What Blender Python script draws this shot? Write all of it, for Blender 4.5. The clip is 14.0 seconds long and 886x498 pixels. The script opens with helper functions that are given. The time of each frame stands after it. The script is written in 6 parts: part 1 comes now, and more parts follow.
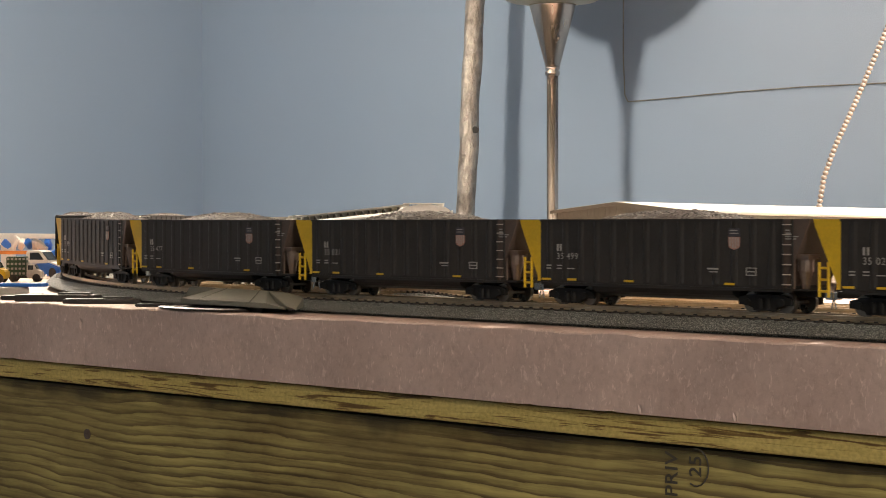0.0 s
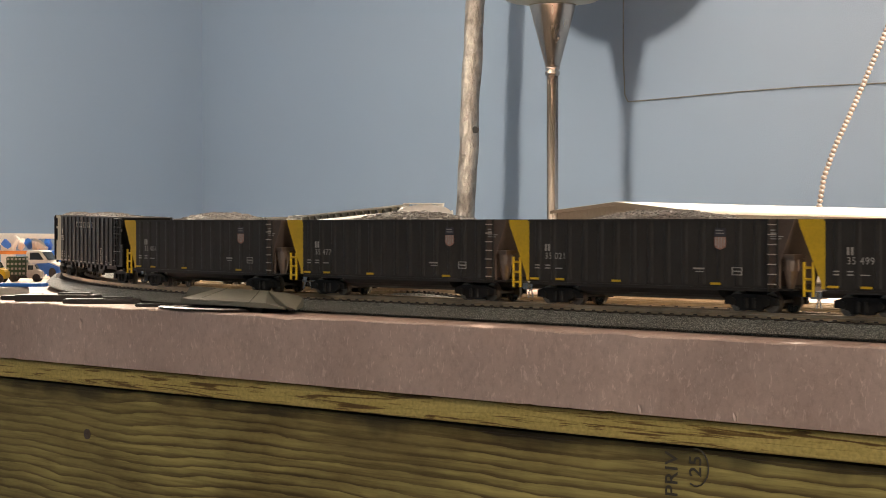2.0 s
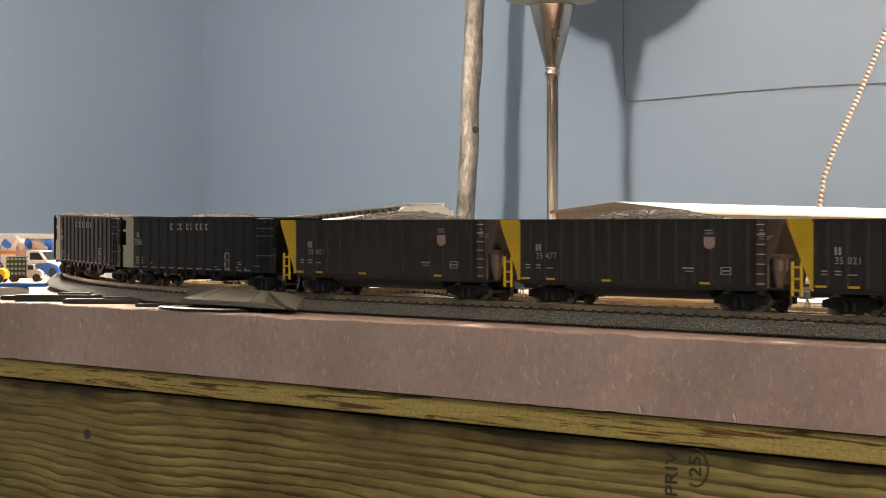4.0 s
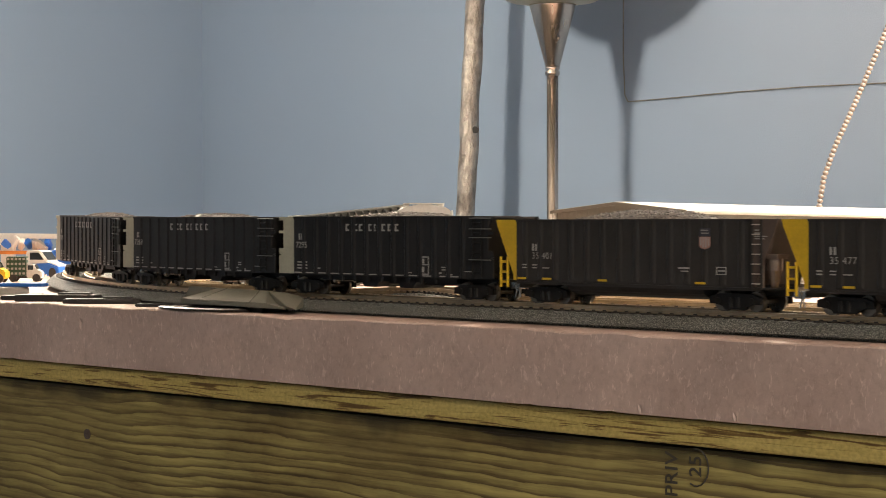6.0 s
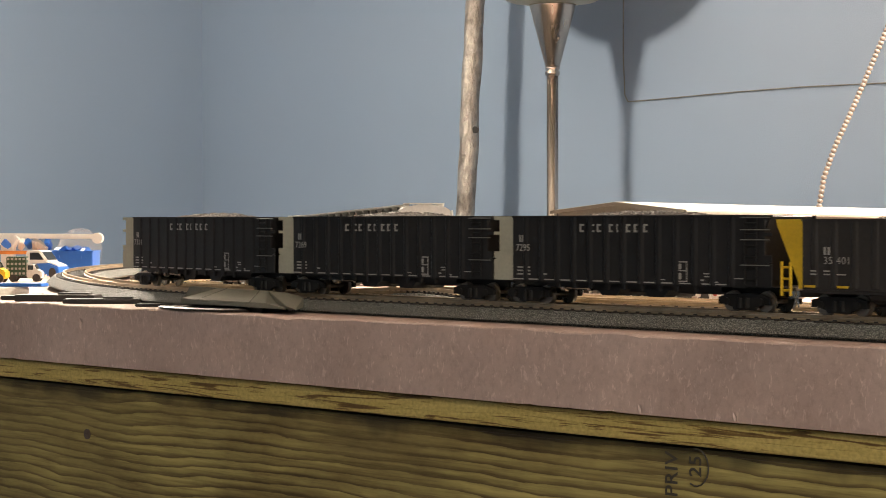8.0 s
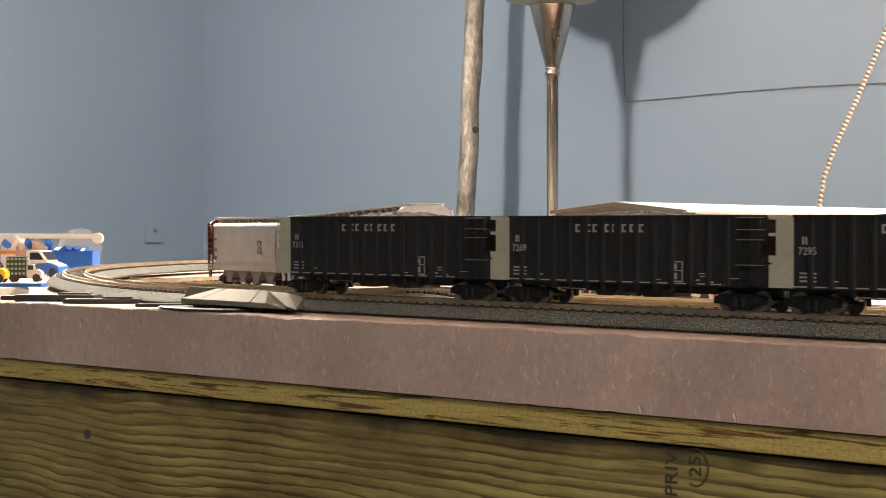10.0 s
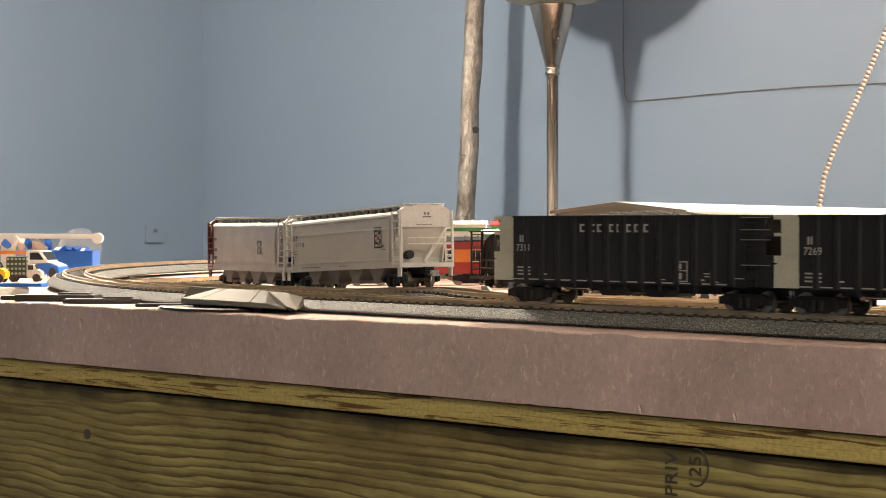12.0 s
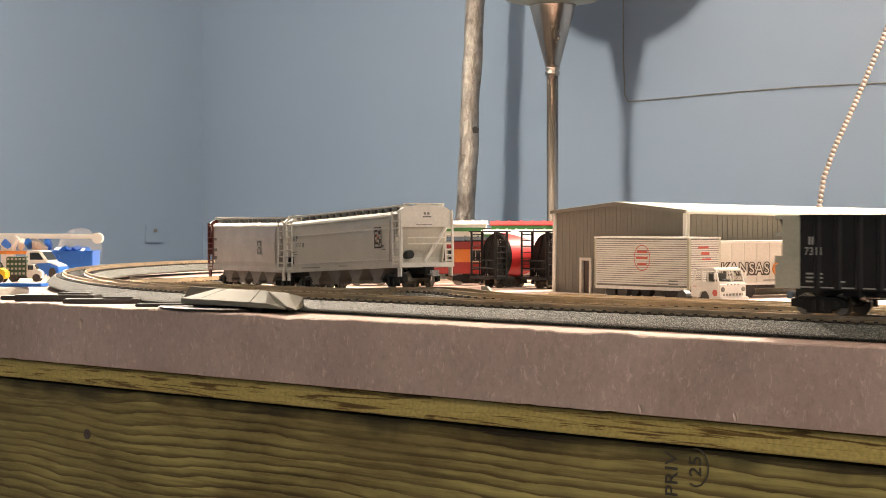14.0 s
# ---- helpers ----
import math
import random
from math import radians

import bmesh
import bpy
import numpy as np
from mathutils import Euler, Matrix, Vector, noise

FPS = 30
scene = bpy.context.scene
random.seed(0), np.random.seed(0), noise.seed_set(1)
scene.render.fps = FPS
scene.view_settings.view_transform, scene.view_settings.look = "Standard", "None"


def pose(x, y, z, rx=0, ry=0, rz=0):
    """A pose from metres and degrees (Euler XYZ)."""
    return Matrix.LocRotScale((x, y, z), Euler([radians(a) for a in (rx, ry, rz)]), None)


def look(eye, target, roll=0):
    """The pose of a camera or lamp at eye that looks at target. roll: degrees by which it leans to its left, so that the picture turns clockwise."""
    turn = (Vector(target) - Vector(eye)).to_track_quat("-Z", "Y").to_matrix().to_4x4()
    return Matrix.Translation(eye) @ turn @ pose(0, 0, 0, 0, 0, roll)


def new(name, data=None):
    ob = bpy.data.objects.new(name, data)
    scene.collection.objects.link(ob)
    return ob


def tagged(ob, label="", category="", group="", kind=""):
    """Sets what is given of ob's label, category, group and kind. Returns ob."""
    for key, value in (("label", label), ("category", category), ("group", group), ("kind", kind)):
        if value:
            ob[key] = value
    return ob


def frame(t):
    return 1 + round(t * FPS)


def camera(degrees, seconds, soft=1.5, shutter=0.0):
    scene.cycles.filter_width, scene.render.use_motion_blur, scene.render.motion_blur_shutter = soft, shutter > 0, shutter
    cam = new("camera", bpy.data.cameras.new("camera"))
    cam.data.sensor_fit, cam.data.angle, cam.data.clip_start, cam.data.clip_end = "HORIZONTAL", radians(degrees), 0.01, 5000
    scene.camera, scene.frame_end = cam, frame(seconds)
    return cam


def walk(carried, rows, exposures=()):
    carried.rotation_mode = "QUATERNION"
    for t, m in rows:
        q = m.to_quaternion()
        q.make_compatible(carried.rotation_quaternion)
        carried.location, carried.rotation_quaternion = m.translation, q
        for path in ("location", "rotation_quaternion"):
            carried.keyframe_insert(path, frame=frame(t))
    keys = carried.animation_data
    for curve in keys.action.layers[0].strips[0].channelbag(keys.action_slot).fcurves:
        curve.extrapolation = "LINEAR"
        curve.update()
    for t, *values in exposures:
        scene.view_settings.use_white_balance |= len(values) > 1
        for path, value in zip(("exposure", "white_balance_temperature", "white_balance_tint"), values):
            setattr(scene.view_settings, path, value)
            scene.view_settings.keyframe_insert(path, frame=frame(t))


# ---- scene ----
# ---- camera ----
# Plan: x runs along the front edge of the table, y away from it, z up from the top of the foam.
EYE_Z = 0.0541
YAW = 0.7777
SY, CY = math.sin(YAW), math.cos(YAW)


def V(right, ahead):
    """Plan place from metres to the right of and ahead of the camera."""
    return (CY * right - SY * ahead, SY * right + CY * ahead)


cam = camera(25.94, 14.0, soft=0.95, shutter=0.4)
AIM = (*V(0, 2.0), EYE_Z - 2.0 * 0.01448)
EYE = (0.0, 0.0, EYE_Z)
walk(cam, [(0.0, look(EYE, AIM, -0.065)), (14.0, look(EYE, AIM, -0.065))])

# ---- light ----
world = bpy.data.worlds.new("room_world")
scene.world = world
world.use_nodes = True
world.node_tree.nodes["Background"].inputs[0].default_value = (0.55, 0.62, 0.75, 1)
world.node_tree.nodes["Background"].inputs[1].default_value = 0.02
scene.view_settings.exposure = 0.06
WARM = (1.0, 0.85, 0.68)
FLOOR_Z, CEIL_Z = -1.22, 1.05
# plan place, height, turn, watts, length and width of each panel: the work light over the layout, an unseen ceiling
# panel added behind the camera as fill
LIGHTS = [(-0.82, 1.75, 0.60, 0.0, 34.0, 0.12, 0.10), (*V(1.10, -1.40), CEIL_Z, 0.0, 71.0, 1.2, 0.30)]
# the bare bulb on its cord: plan place, height, watts
BULB = (-2.235, 1.30, 0.70, 101.0)


# the work light leans towards the front of the table
TILT = -35.0


def area_lamp(x, y, z, turn, watts, long, wide):
    lamp = bpy.data.lights.new("tube_light", "AREA")
    lamp.shape, lamp.size, lamp.size_y = "RECTANGLE", long, wide
    lamp.energy, lamp.color = watts, WARM
    ob = new("tube_light", lamp)
    ob.matrix_world = pose(x, y, z, TILT if z < CEIL_Z else 0, 0, turn) @ Matrix.Translation((0, 0, -0.075))
    return ob


for row in LIGHTS:
    area_lamp(*row)
bulb_light = bpy.data.lights.new("bulb_light", "POINT")
bulb_light.energy, bulb_light.color, bulb_light.shadow_soft_size = BULB[3], WARM, 0.055
new("bulb_light", bulb_light).matrix_world = pose(*BULB[:3])


# ---- materials ----
def mat(name, color, rough=0.6, metal=0.0, spec=0.5):
    m = bpy.data.materials.new(name)
    m.use_nodes = True
    b = m.node_tree.nodes["Principled BSDF"]
    b.inputs["Base Color"].default_value = (*color, 1)
    b.inputs["Roughness"].default_value = rough
    b.inputs["Metallic"].default_value = metal
    b.inputs["Specular IOR Level"].default_value = spec
    return m


def node(m, kind, **values):
    n = m.node_tree.nodes.new(kind)
    for key, value in values.items():
        n.inputs[key.replace("_", " ")].default_value = value
    return n


def link(m, a, b):
    m.node_tree.links.new(a, b)


def shader(m):
    return m.node_tree.nodes["Principled BSDF"]


def coords(m, stretch=(1, 1, 1)):
    c = m.node_tree.nodes.new("ShaderNodeTexCoord")
    g = m.node_tree.nodes.new("ShaderNodeMapping")
    g.inputs["Scale"].default_value = stretch
    link(m, c.outputs["Object"], g.inputs["Vector"])
    return g.outputs["Vector"]


def ramp(m, fac, stops):
    r = m.node_tree.nodes.new("ShaderNodeValToRGB")
    els = r.color_ramp.elements
    while len(els) < len(stops):
        els.new(0.5)
    for el, (pos, col) in zip(els, stops):
        el.position, el.color = pos, (*col, 1)
    link(m, fac, r.inputs["Fac"])
    return r.outputs["Color"]


def mixed(m, a, b, fac, how="MULTIPLY"):
    x = m.node_tree.nodes.new("ShaderNodeMix")
    x.data_type, x.blend_type = "RGBA", how
    x.inputs[0].default_value = fac
    link(m, a, x.inputs[6]), link(m, b, x.inputs[7])
    return x.outputs[2]


def bumped(m, height, strength, distance):
    b = m.node_tree.nodes.new("ShaderNodeBump")
    b.inputs["Strength"].default_value, b.inputs["Distance"].default_value = strength, distance
    link(m, height, b.inputs["Height"])
    link(m, b.outputs["Normal"], shader(m).inputs["Normal"])


def noisy(name, color, rough=0.6, scale=40.0, vary=0.25, fine=600.0, bump=0.0002, metal=0.0, stretch=(1, 1, 1)):
    """Paint or plastic with cloudy large variation and fine grain."""
    m = mat(name, color, rough, metal)
    v = coords(m, stretch)
    big, small = node(m, "ShaderNodeTexNoise", Scale=scale, Detail=4.0), node(m, "ShaderNodeTexNoise", Scale=fine, Detail=3.0)
    link(m, v, big.inputs["Vector"]), link(m, v, small.inputs["Vector"])
    lo, hi = [c * (1 - vary) for c in color], [min(1, c * (1 + vary)) for c in color]
    a = ramp(m, big.outputs["Fac"], [(0.3, lo), (0.7, hi)])
    b = ramp(m, small.outputs["Fac"], [(0.3, (0.82, 0.82, 0.82)), (0.7, (1, 1, 1))])
    link(m, mixed(m, a, b, 0.7), shader(m).inputs["Base Color"])
    r = m.node_tree.nodes.new("ShaderNodeMapRange")
    r.inputs["To Min"].default_value, r.inputs["To Max"].default_value = max(0.05, rough - 0.12), min(1, rough + 0.12)
    link(m, big.outputs["Fac"], r.inputs["Value"])
    link(m, r.outputs["Result"], shader(m).inputs["Roughness"])
    bumped(m, small.outputs["Fac"], 0.5, bump)
    return m


def wall_paint():
    m = noisy("blue_wall_paint", (0.262, 0.350, 0.472), 0.55, 1.1, 0.05, 500.0, 0.0003)
    return m


def lumber_wood():
    """Green-treated softwood: wandering dark latewood lines, fine fibres, blotches and a ragged darker top edge."""
    m = mat("treated_lumber", (0.3, 0.25, 0.1), 0.75)
    v = coords(m, (1.0, 1.0, 1.0))
    warp = node(m, "ShaderNodeTexNoise", Scale=6.5, Detail=4.0)
    link(m, coords(m, (0.8, 1, 1.6)), warp.inputs["Vector"])
    add = m.node_tree.nodes.new("ShaderNodeVectorMath")
    add.operation = "MULTIPLY_ADD"
    add.inputs[1].default_value = (0.0, 0.0, 0.024)
    link(m, warp.outputs["Color"], add.inputs[0]), link(m, v, add.inputs[2])
    wave = node(m, "ShaderNodeTexWave", Scale=36.0, Distortion=3.4, Detail=6.0, Detail_Scale=2.0, Detail_Roughness=0.66)
    wave.bands_direction, wave.wave_profile = "Z", "SAW"
    squash = m.node_tree.nodes.new("ShaderNodeMapping")
    squash.inputs["Scale"].default_value = (0.10, 1, 1.5)
    link(m, add.outputs["Vector"], squash.inputs["Vector"]), link(m, squash.outputs["Vector"], wave.inputs["Vector"])
    grain = ramp(m, wave.outputs["Fac"], [(0.0, (0.175, 0.122, 0.044)), (0.14, (0.22, 0.160, 0.058)), (0.36, (0.44, 0.36, 0.126)), (0.85, (0.61, 0.52, 0.185)), (1.0, (0.52, 0.43, 0.150))])
    fib = node(m, "ShaderNodeTexNoise", Scale=190.0, Detail=6.0, Roughness=0.65)
    link(m, coords(m, (0.06, 1, 1.5)), fib.inputs["Vector"])
    fibres = ramp(m, fib.outputs["Fac"], [(0.3, (0.60, 0.58, 0.54)), (0.66, (1.0, 1.0, 1.0))])
    stain = node(m, "ShaderNodeTexNoise", Scale=5.5, Detail=6.0, Roughness=0.68)
    link(m, coords(m, (0.8, 1, 2.2)), stain.inputs["Vector"])
    stains = ramp(m, stain.outputs["Fac"], [(0.36, (0.36, 0.29, 0.24)), (0.52, (1, 1, 1))])
    # the board gets darker towards its top edge, along a noisy line
    edge_noise = node(m, "ShaderNodeTexNoise", Scale=26.0, Detail=4.0)
    link(m, coords(m, (1.0, 1, 0.25)), edge_noise.inputs["Vector"])
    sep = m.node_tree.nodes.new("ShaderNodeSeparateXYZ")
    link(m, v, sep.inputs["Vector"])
    edge_height = m.node_tree.nodes.new("ShaderNodeMath")
    edge_height.operation = "MULTIPLY_ADD"
    edge_height.inputs[1].default_value = 0.020
    link(m, edge_noise.outputs["Fac"], edge_height.inputs[0]), link(m, sep.outputs["Z"], edge_height.inputs[2])
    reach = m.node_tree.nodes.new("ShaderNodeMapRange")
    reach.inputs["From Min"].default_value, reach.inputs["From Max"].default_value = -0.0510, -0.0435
    link(m, edge_height.outputs["Value"], reach.inputs["Value"])
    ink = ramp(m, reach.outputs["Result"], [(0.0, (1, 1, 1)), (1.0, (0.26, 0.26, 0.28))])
    fade = node(m, "ShaderNodeTexNoise", Scale=9.0, Detail=4.0)
    link(m, coords(m, (0.7, 1, 2.0)), fade.inputs["Vector"])
    blend = m.node_tree.nodes.new("ShaderNodeMapRange")
    blend.inputs["From Min"].default_value, blend.inputs["From Max"].default_value = 0.42, 0.68
    link(m, fade.outputs["Fac"], blend.inputs["Value"])
    calm = m.node_tree.nodes.new("ShaderNodeMix")
    calm.data_type = "RGBA"
    calm.inputs[7].default_value = (0.335, 0.26, 0.095, 1)
    link(m, blend.outputs["Result"], calm.inputs[0]), link(m, grain, calm.inputs[6])
    streak = node(m, "ShaderNodeTexNoise", Scale=420.0, Detail=5.0, Roughness=0.7)
    link(m, coords(m, (0.035, 1, 1.0)), streak.inputs["Vector"])
    streaks = ramp(m, streak.outputs["Fac"], [(0.34, (0.50, 0.46, 0.42)), (0.50, (0.95, 0.94, 0.92)), (0.68, (1.12, 1.12, 1.08))])
    wood = mixed(m, mixed(m, mixed(m, calm.outputs[2], fibres, 0.8), streaks, 0.75), stains, 0.75)
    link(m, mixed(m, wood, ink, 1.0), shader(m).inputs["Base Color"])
    bumped(m, fib.outputs["Fac"], 0.4, 0.0006)
    return m


def ply_wood():
    """Plywood edge: pale yellow veneer with slanting dark flecks and saw marks."""
    m = mat("plywood_edge", (0.5, 0.4, 0.16), 0.7)
    n = node(m, "ShaderNodeTexNoise", Scale=70.0, Detail=6.0, Distortion=1.2, Roughness=0.62)
    g = m.node_tree.nodes.new("ShaderNodeMapping")
    g.inputs["Rotation"].default_value = (0, radians(-3), 0)
    g.inputs["Scale"].default_value = (0.24, 1, 4.6)
    c = m.node_tree.nodes.new("ShaderNodeTexCoord")
    link(m, c.outputs["Object"], g.inputs["Vector"])
    link(m, g.outputs["Vector"], n.inputs["Vector"])
    a = ramp(m, n.outputs["Fac"], [(0.37, (0.16, 0.09, 0.026)), (0.435, (0.30, 0.19, 0.055)), (0.465, (0.64, 0.50, 0.155)), (0.8, (0.82, 0.67, 0.25))])
    f = node(m, "ShaderNodeTexNoise", Scale=900.0, Detail=3.0)
    link(m, coords(m, (0.5, 1, 0.6)), f.inputs["Vector"])
    b = ramp(m, f.outputs["Fac"], [(0.3, (0.72, 0.68, 0.6)), (0.62, (1, 1, 1))])
    link(m, mixed(m, a, b, 0.85), shader(m).inputs["Base Color"])
    bumped(m, f.outputs["Fac"], 0.5, 0.0004)
    return m


def foam_pink():
    """Extruded foam board: pale pink, cut face combed into fine upright fuzz, with clouded patches."""
    m = mat("pink_foam", (0.72, 0.5, 0.47), 0.55)
    big = node(m, "ShaderNodeTexNoise", Scale=11.0, Detail=6.0, Roughness=0.6)
    link(m, coords(m, (1, 1, 0.8)), big.inputs["Vector"])
    a = ramp(m, big.outputs["Fac"], [(0.34, (0.53, 0.39, 0.335)), (0.66, (0.71, 0.535, 0.465))])
    tear = node(m, "ShaderNodeTexNoise", Scale=300.0, Detail=6.0, Roughness=0.65)
    link(m, coords(m, (1.0, 1, 0.8)), tear.inputs["Vector"])
    b = ramp(m, tear.outputs["Fac"], [(0.30, (0.80, 0.77, 0.75)), (0.52, (0.97, 0.965, 0.96)), (0.70, (1.0, 1.0, 1.0))])
    cell = node(m, "ShaderNodeTexNoise", Scale=420.0, Detail=4.0, Distortion=1.0)
    link(m, coords(m, (1, 1, 0.5)), cell.inputs["Vector"])
    d = ramp(m, cell.outputs["Fac"], [(0.58, (0, 0, 0)), (0.72, (0.20, 0.185, 0.175))])
    link(m, mixed(m, mixed(m, a, b, 0.85), d, 1.0, "ADD"), shader(m).inputs["Base Color"])
    bumped(m, tear.outputs["Fac"], 0.38, 0.0005)
    return m


def ballast_grey():
    m = mat("moulded_ballast", (0.2, 0.2, 0.19), 0.50)
    v = node(m, "ShaderNodeTexVoronoi", Scale=1500.0)
    link(m, coords(m), v.inputs["Vector"])
    n = node(m, "ShaderNodeTexNoise", Scale=1300.0, Detail=3.0)
    link(m, coords(m), n.inputs["Vector"])
    a = ramp(m, n.outputs["Fac"], [(0.34, (0.055, 0.058, 0.052)), (0.50, (0.15, 0.158, 0.142)), (0.66, (0.46, 0.46, 0.42))])
    big = node(m, "ShaderNodeTexNoise", Scale=30.0, Detail=3.0)
    link(m, coords(m), big.inputs["Vector"])
    b = ramp(m, big.outputs["Fac"], [(0.3, (0.8, 0.8, 0.78)), (0.7, (1, 1, 1))])
    link(m, mixed(m, a, b, 0.8), shader(m).inputs["Base Color"])
    bumped(m, v.outputs["Distance"], 0.9, 0.0009)
    return m


def coal_black():
    m = mat("coal_chips", (0.05, 0.05, 0.055), 0.5)
    g = m.node_tree.nodes.new("ShaderNodeNewGeometry")
    a = ramp(m, g.outputs["Random Per Island"], [(0.0, (0.03, 0.027, 0.025)), (0.5, (0.11, 0.098, 0.09)), (1.0, (0.33, 0.29, 0.25))])
    link(m, a, shader(m).inputs["Base Color"])
    n = node(m, "ShaderNodeTexNoise", Scale=1500.0, Detail=2.0)
    link(m, coords(m), n.inputs["Vector"])
    bumped(m, n.outputs["Fac"], 0.7, 0.0005)
    return m


def wrapped_foil():
    m = mat("crinkled_wrap", (0.5, 0.45, 0.4), 0.38, 0.45)
    n = node(m, "ShaderNodeTexNoise", Scale=22.0, Detail=6.0, Roughness=0.7)
    link(m, coords(m, (1.2, 1.2, 0.7)), n.inputs["Vector"])
    a = ramp(m, n.outputs["Fac"], [(0.34, (0.13, 0.11, 0.095)), (0.47, (0.31, 0.28, 0.25)), (0.62, (0.52, 0.48, 0.43))])
    link(m, a, shader(m).inputs["Base Color"])
    bumped(m, n.outputs["Fac"], 0.9, 0.01)
    return m


M_WALL, M_LUMBER, M_PLY, M_FOAM, M_BALLAST, M_COAL, M_WRAP = wall_paint(), lumber_wood(), ply_wood(), foam_pink(), ballast_grey(), coal_black(), wrapped_foil()
M_CEIL = noisy("ceiling_paint", (0.72, 0.71, 0.68), 0.8, 1.0, 0.05, 60.0, 0.001)
M_FLOOR = noisy("floor_carpet", (0.22, 0.2, 0.18), 0.95, 3.0, 0.2, 300.0, 0.003)
M_TIE = noisy("dark_tie_plastic", (0.035, 0.03, 0.027), 0.45, 80, 0.3)
M_RAIL = noisy("nickel_rail", (0.60, 0.48, 0.33), 0.38, 60, 0.25, 800, 0.0001, 0.85)
M_UP = noisy("charcoal_car_paint", (0.042, 0.038, 0.035), 0.5, 30, 0.25)
M_KBLACK = noisy("black_car_paint", (0.021, 0.020, 0.020), 0.45, 30, 0.3)
M_BROWN = noisy("brown_end_paint", (0.11, 0.078, 0.062), 0.55, 40, 0.2)
M_YELLOW = noisy("yellow_car_paint", (0.72, 0.47, 0.02), 0.45, 40, 0.12)
M_CREAM = noisy("cream_end_paint", (0.50, 0.49, 0.38), 0.5, 50, 0.1)
M_MARK = mat("white_lettering", (0.40, 0.385, 0.355), 0.6)
M_PINKMARK = mat("faded_red_shield", (0.40, 0.22, 0.18), 0.6)
M_BLUEMARK = mat("shield_top", (0.05, 0.05, 0.065), 0.6)
M_TRUCK = noisy("black_truck_plastic", (0.014, 0.013, 0.012), 0.5, 60, 0.3)
M_STEEL = noisy("blackened_wheel_steel", (0.26, 0.23, 0.19), 0.3, 80, 0.3, 900, 0.0001, 0.8)
M_BRIGHT = mat("bright_axle_metal", (0.6, 0.57, 0.52), 0.25, 1.0)
M_TANK = noisy("brown_tank_metal", (0.30, 0.22, 0.17), 0.35, 60, 0.25, 800, 0.0001, 0.5)
M_RUNG = noisy("worn_rung_metal", (0.66, 0.58, 0.50), 0.4, 60, 0.2, 800, 0.0001, 0.3)
M_GREY = noisy("light_grey_car_paint", (0.62, 0.59, 0.52), 0.45, 30, 0.08)
M_BAY = noisy("dirty_bay_paint", (0.30, 0.27, 0.24), 0.6, 60, 0.35)
M_DIRTY = noisy("pinkish_white_car_paint", (0.60, 0.55, 0.52), 0.35, 55, 0.14)
M_WHITE = noisy("white_plastic", (0.74, 0.72, 0.67), 0.45, 40, 0.07)
# grey plastic parts; also the painted shade in trailer grooves and under hopper walkways
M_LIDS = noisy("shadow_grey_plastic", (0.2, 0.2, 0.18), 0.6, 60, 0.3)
M_RED = noisy("red_car_paint", (0.55, 0.03, 0.03), 0.4, 40, 0.15)
M_DKRED = noisy("dark_red_car_paint", (0.30, 0.025, 0.02), 0.4, 40, 0.15)
M_OXIDE = noisy("dark_oxide_red_paint", (0.15, 0.035, 0.032), 0.5, 40, 0.2)
M_ORANGE = noisy("orange_car_paint", (0.62, 0.2, 0.03), 0.45, 40, 0.15)
M_GREEN = noisy("green_car_paint", (0.05, 0.22, 0.06), 0.5, 40, 0.2)
M_DKGREEN = noisy("dark_green_paint", (0.03, 0.075, 0.035), 0.5, 40, 0.2)
M_BLUE = noisy("blue_plastic", (0.03, 0.17, 0.62), 0.4, 40, 0.12)
M_CHROME = noisy("brushed_nickel", (0.62, 0.54, 0.47), 0.27, 20, 0.1, 400, 0.0001, 1.0, (1, 1, 0.05))
M_SHADE = noisy("frosted_glass_bowl", (0.5, 0.52, 0.42), 0.35, 10, 0.08)
M_SIDING = noisy("grey_metal_siding", (0.175, 0.160, 0.126), 0.5, 12, 0.08)
M_ROOF = noisy("pale_roof_panel", (0.70, 0.67, 0.60), 0.45, 14, 0.08)
M_RAMP = noisy("grey_crossing_plastic", (0.22, 0.215, 0.17), 0.5, 40, 0.12)
for dull in (M_UP, M_KBLACK, M_TRUCK):
    shader(dull).inputs["Specular IOR Level"].default_value = 0.28
M_DKSEAM = noisy("panel_joint_grey", (0.09, 0.088, 0.07), 0.6, 60, 0.2)
M_DARK = mat("black_opening", (0.01, 0.01, 0.01), 0.5)
M_GLOSS = mat("glossy_black_roof", (0.02, 0.02, 0.021), 0.16)
M_GLASS = mat("dark_window_glass", (0.03, 0.035, 0.04), 0.08)
M_PANE = mat("clear_window_plastic", (0.9, 0.9, 0.88), 0.05)
shader(M_PANE).inputs["Transmission Weight"].default_value = 1.0
shader(M_PANE).inputs["IOR"].default_value = 1.1
M_REDINK = mat("faded_red_print", (0.55, 0.12, 0.09), 0.6)
M_INK = mat("black_print", (0.07, 0.06, 0.045), 0.8)
M_CORD = noisy("white_bead_cord", (0.13, 0.115, 0.10), 0.4, 60, 0.12)
M_CLEAR = mat("cloudy_plastic_lid", (0.75, 0.74, 0.7), 0.35)
shader(M_CLEAR).inputs["Alpha"].default_value = 0.12
M_LAMP = mat("lamp_diffuser", (0.9, 0.9, 0.85), 0.5)
shader(M_LAMP).inputs["Emission Color"].default_value = (*WARM, 1)
shader(M_LAMP).inputs["Emission Strength"].default_value = 6.0


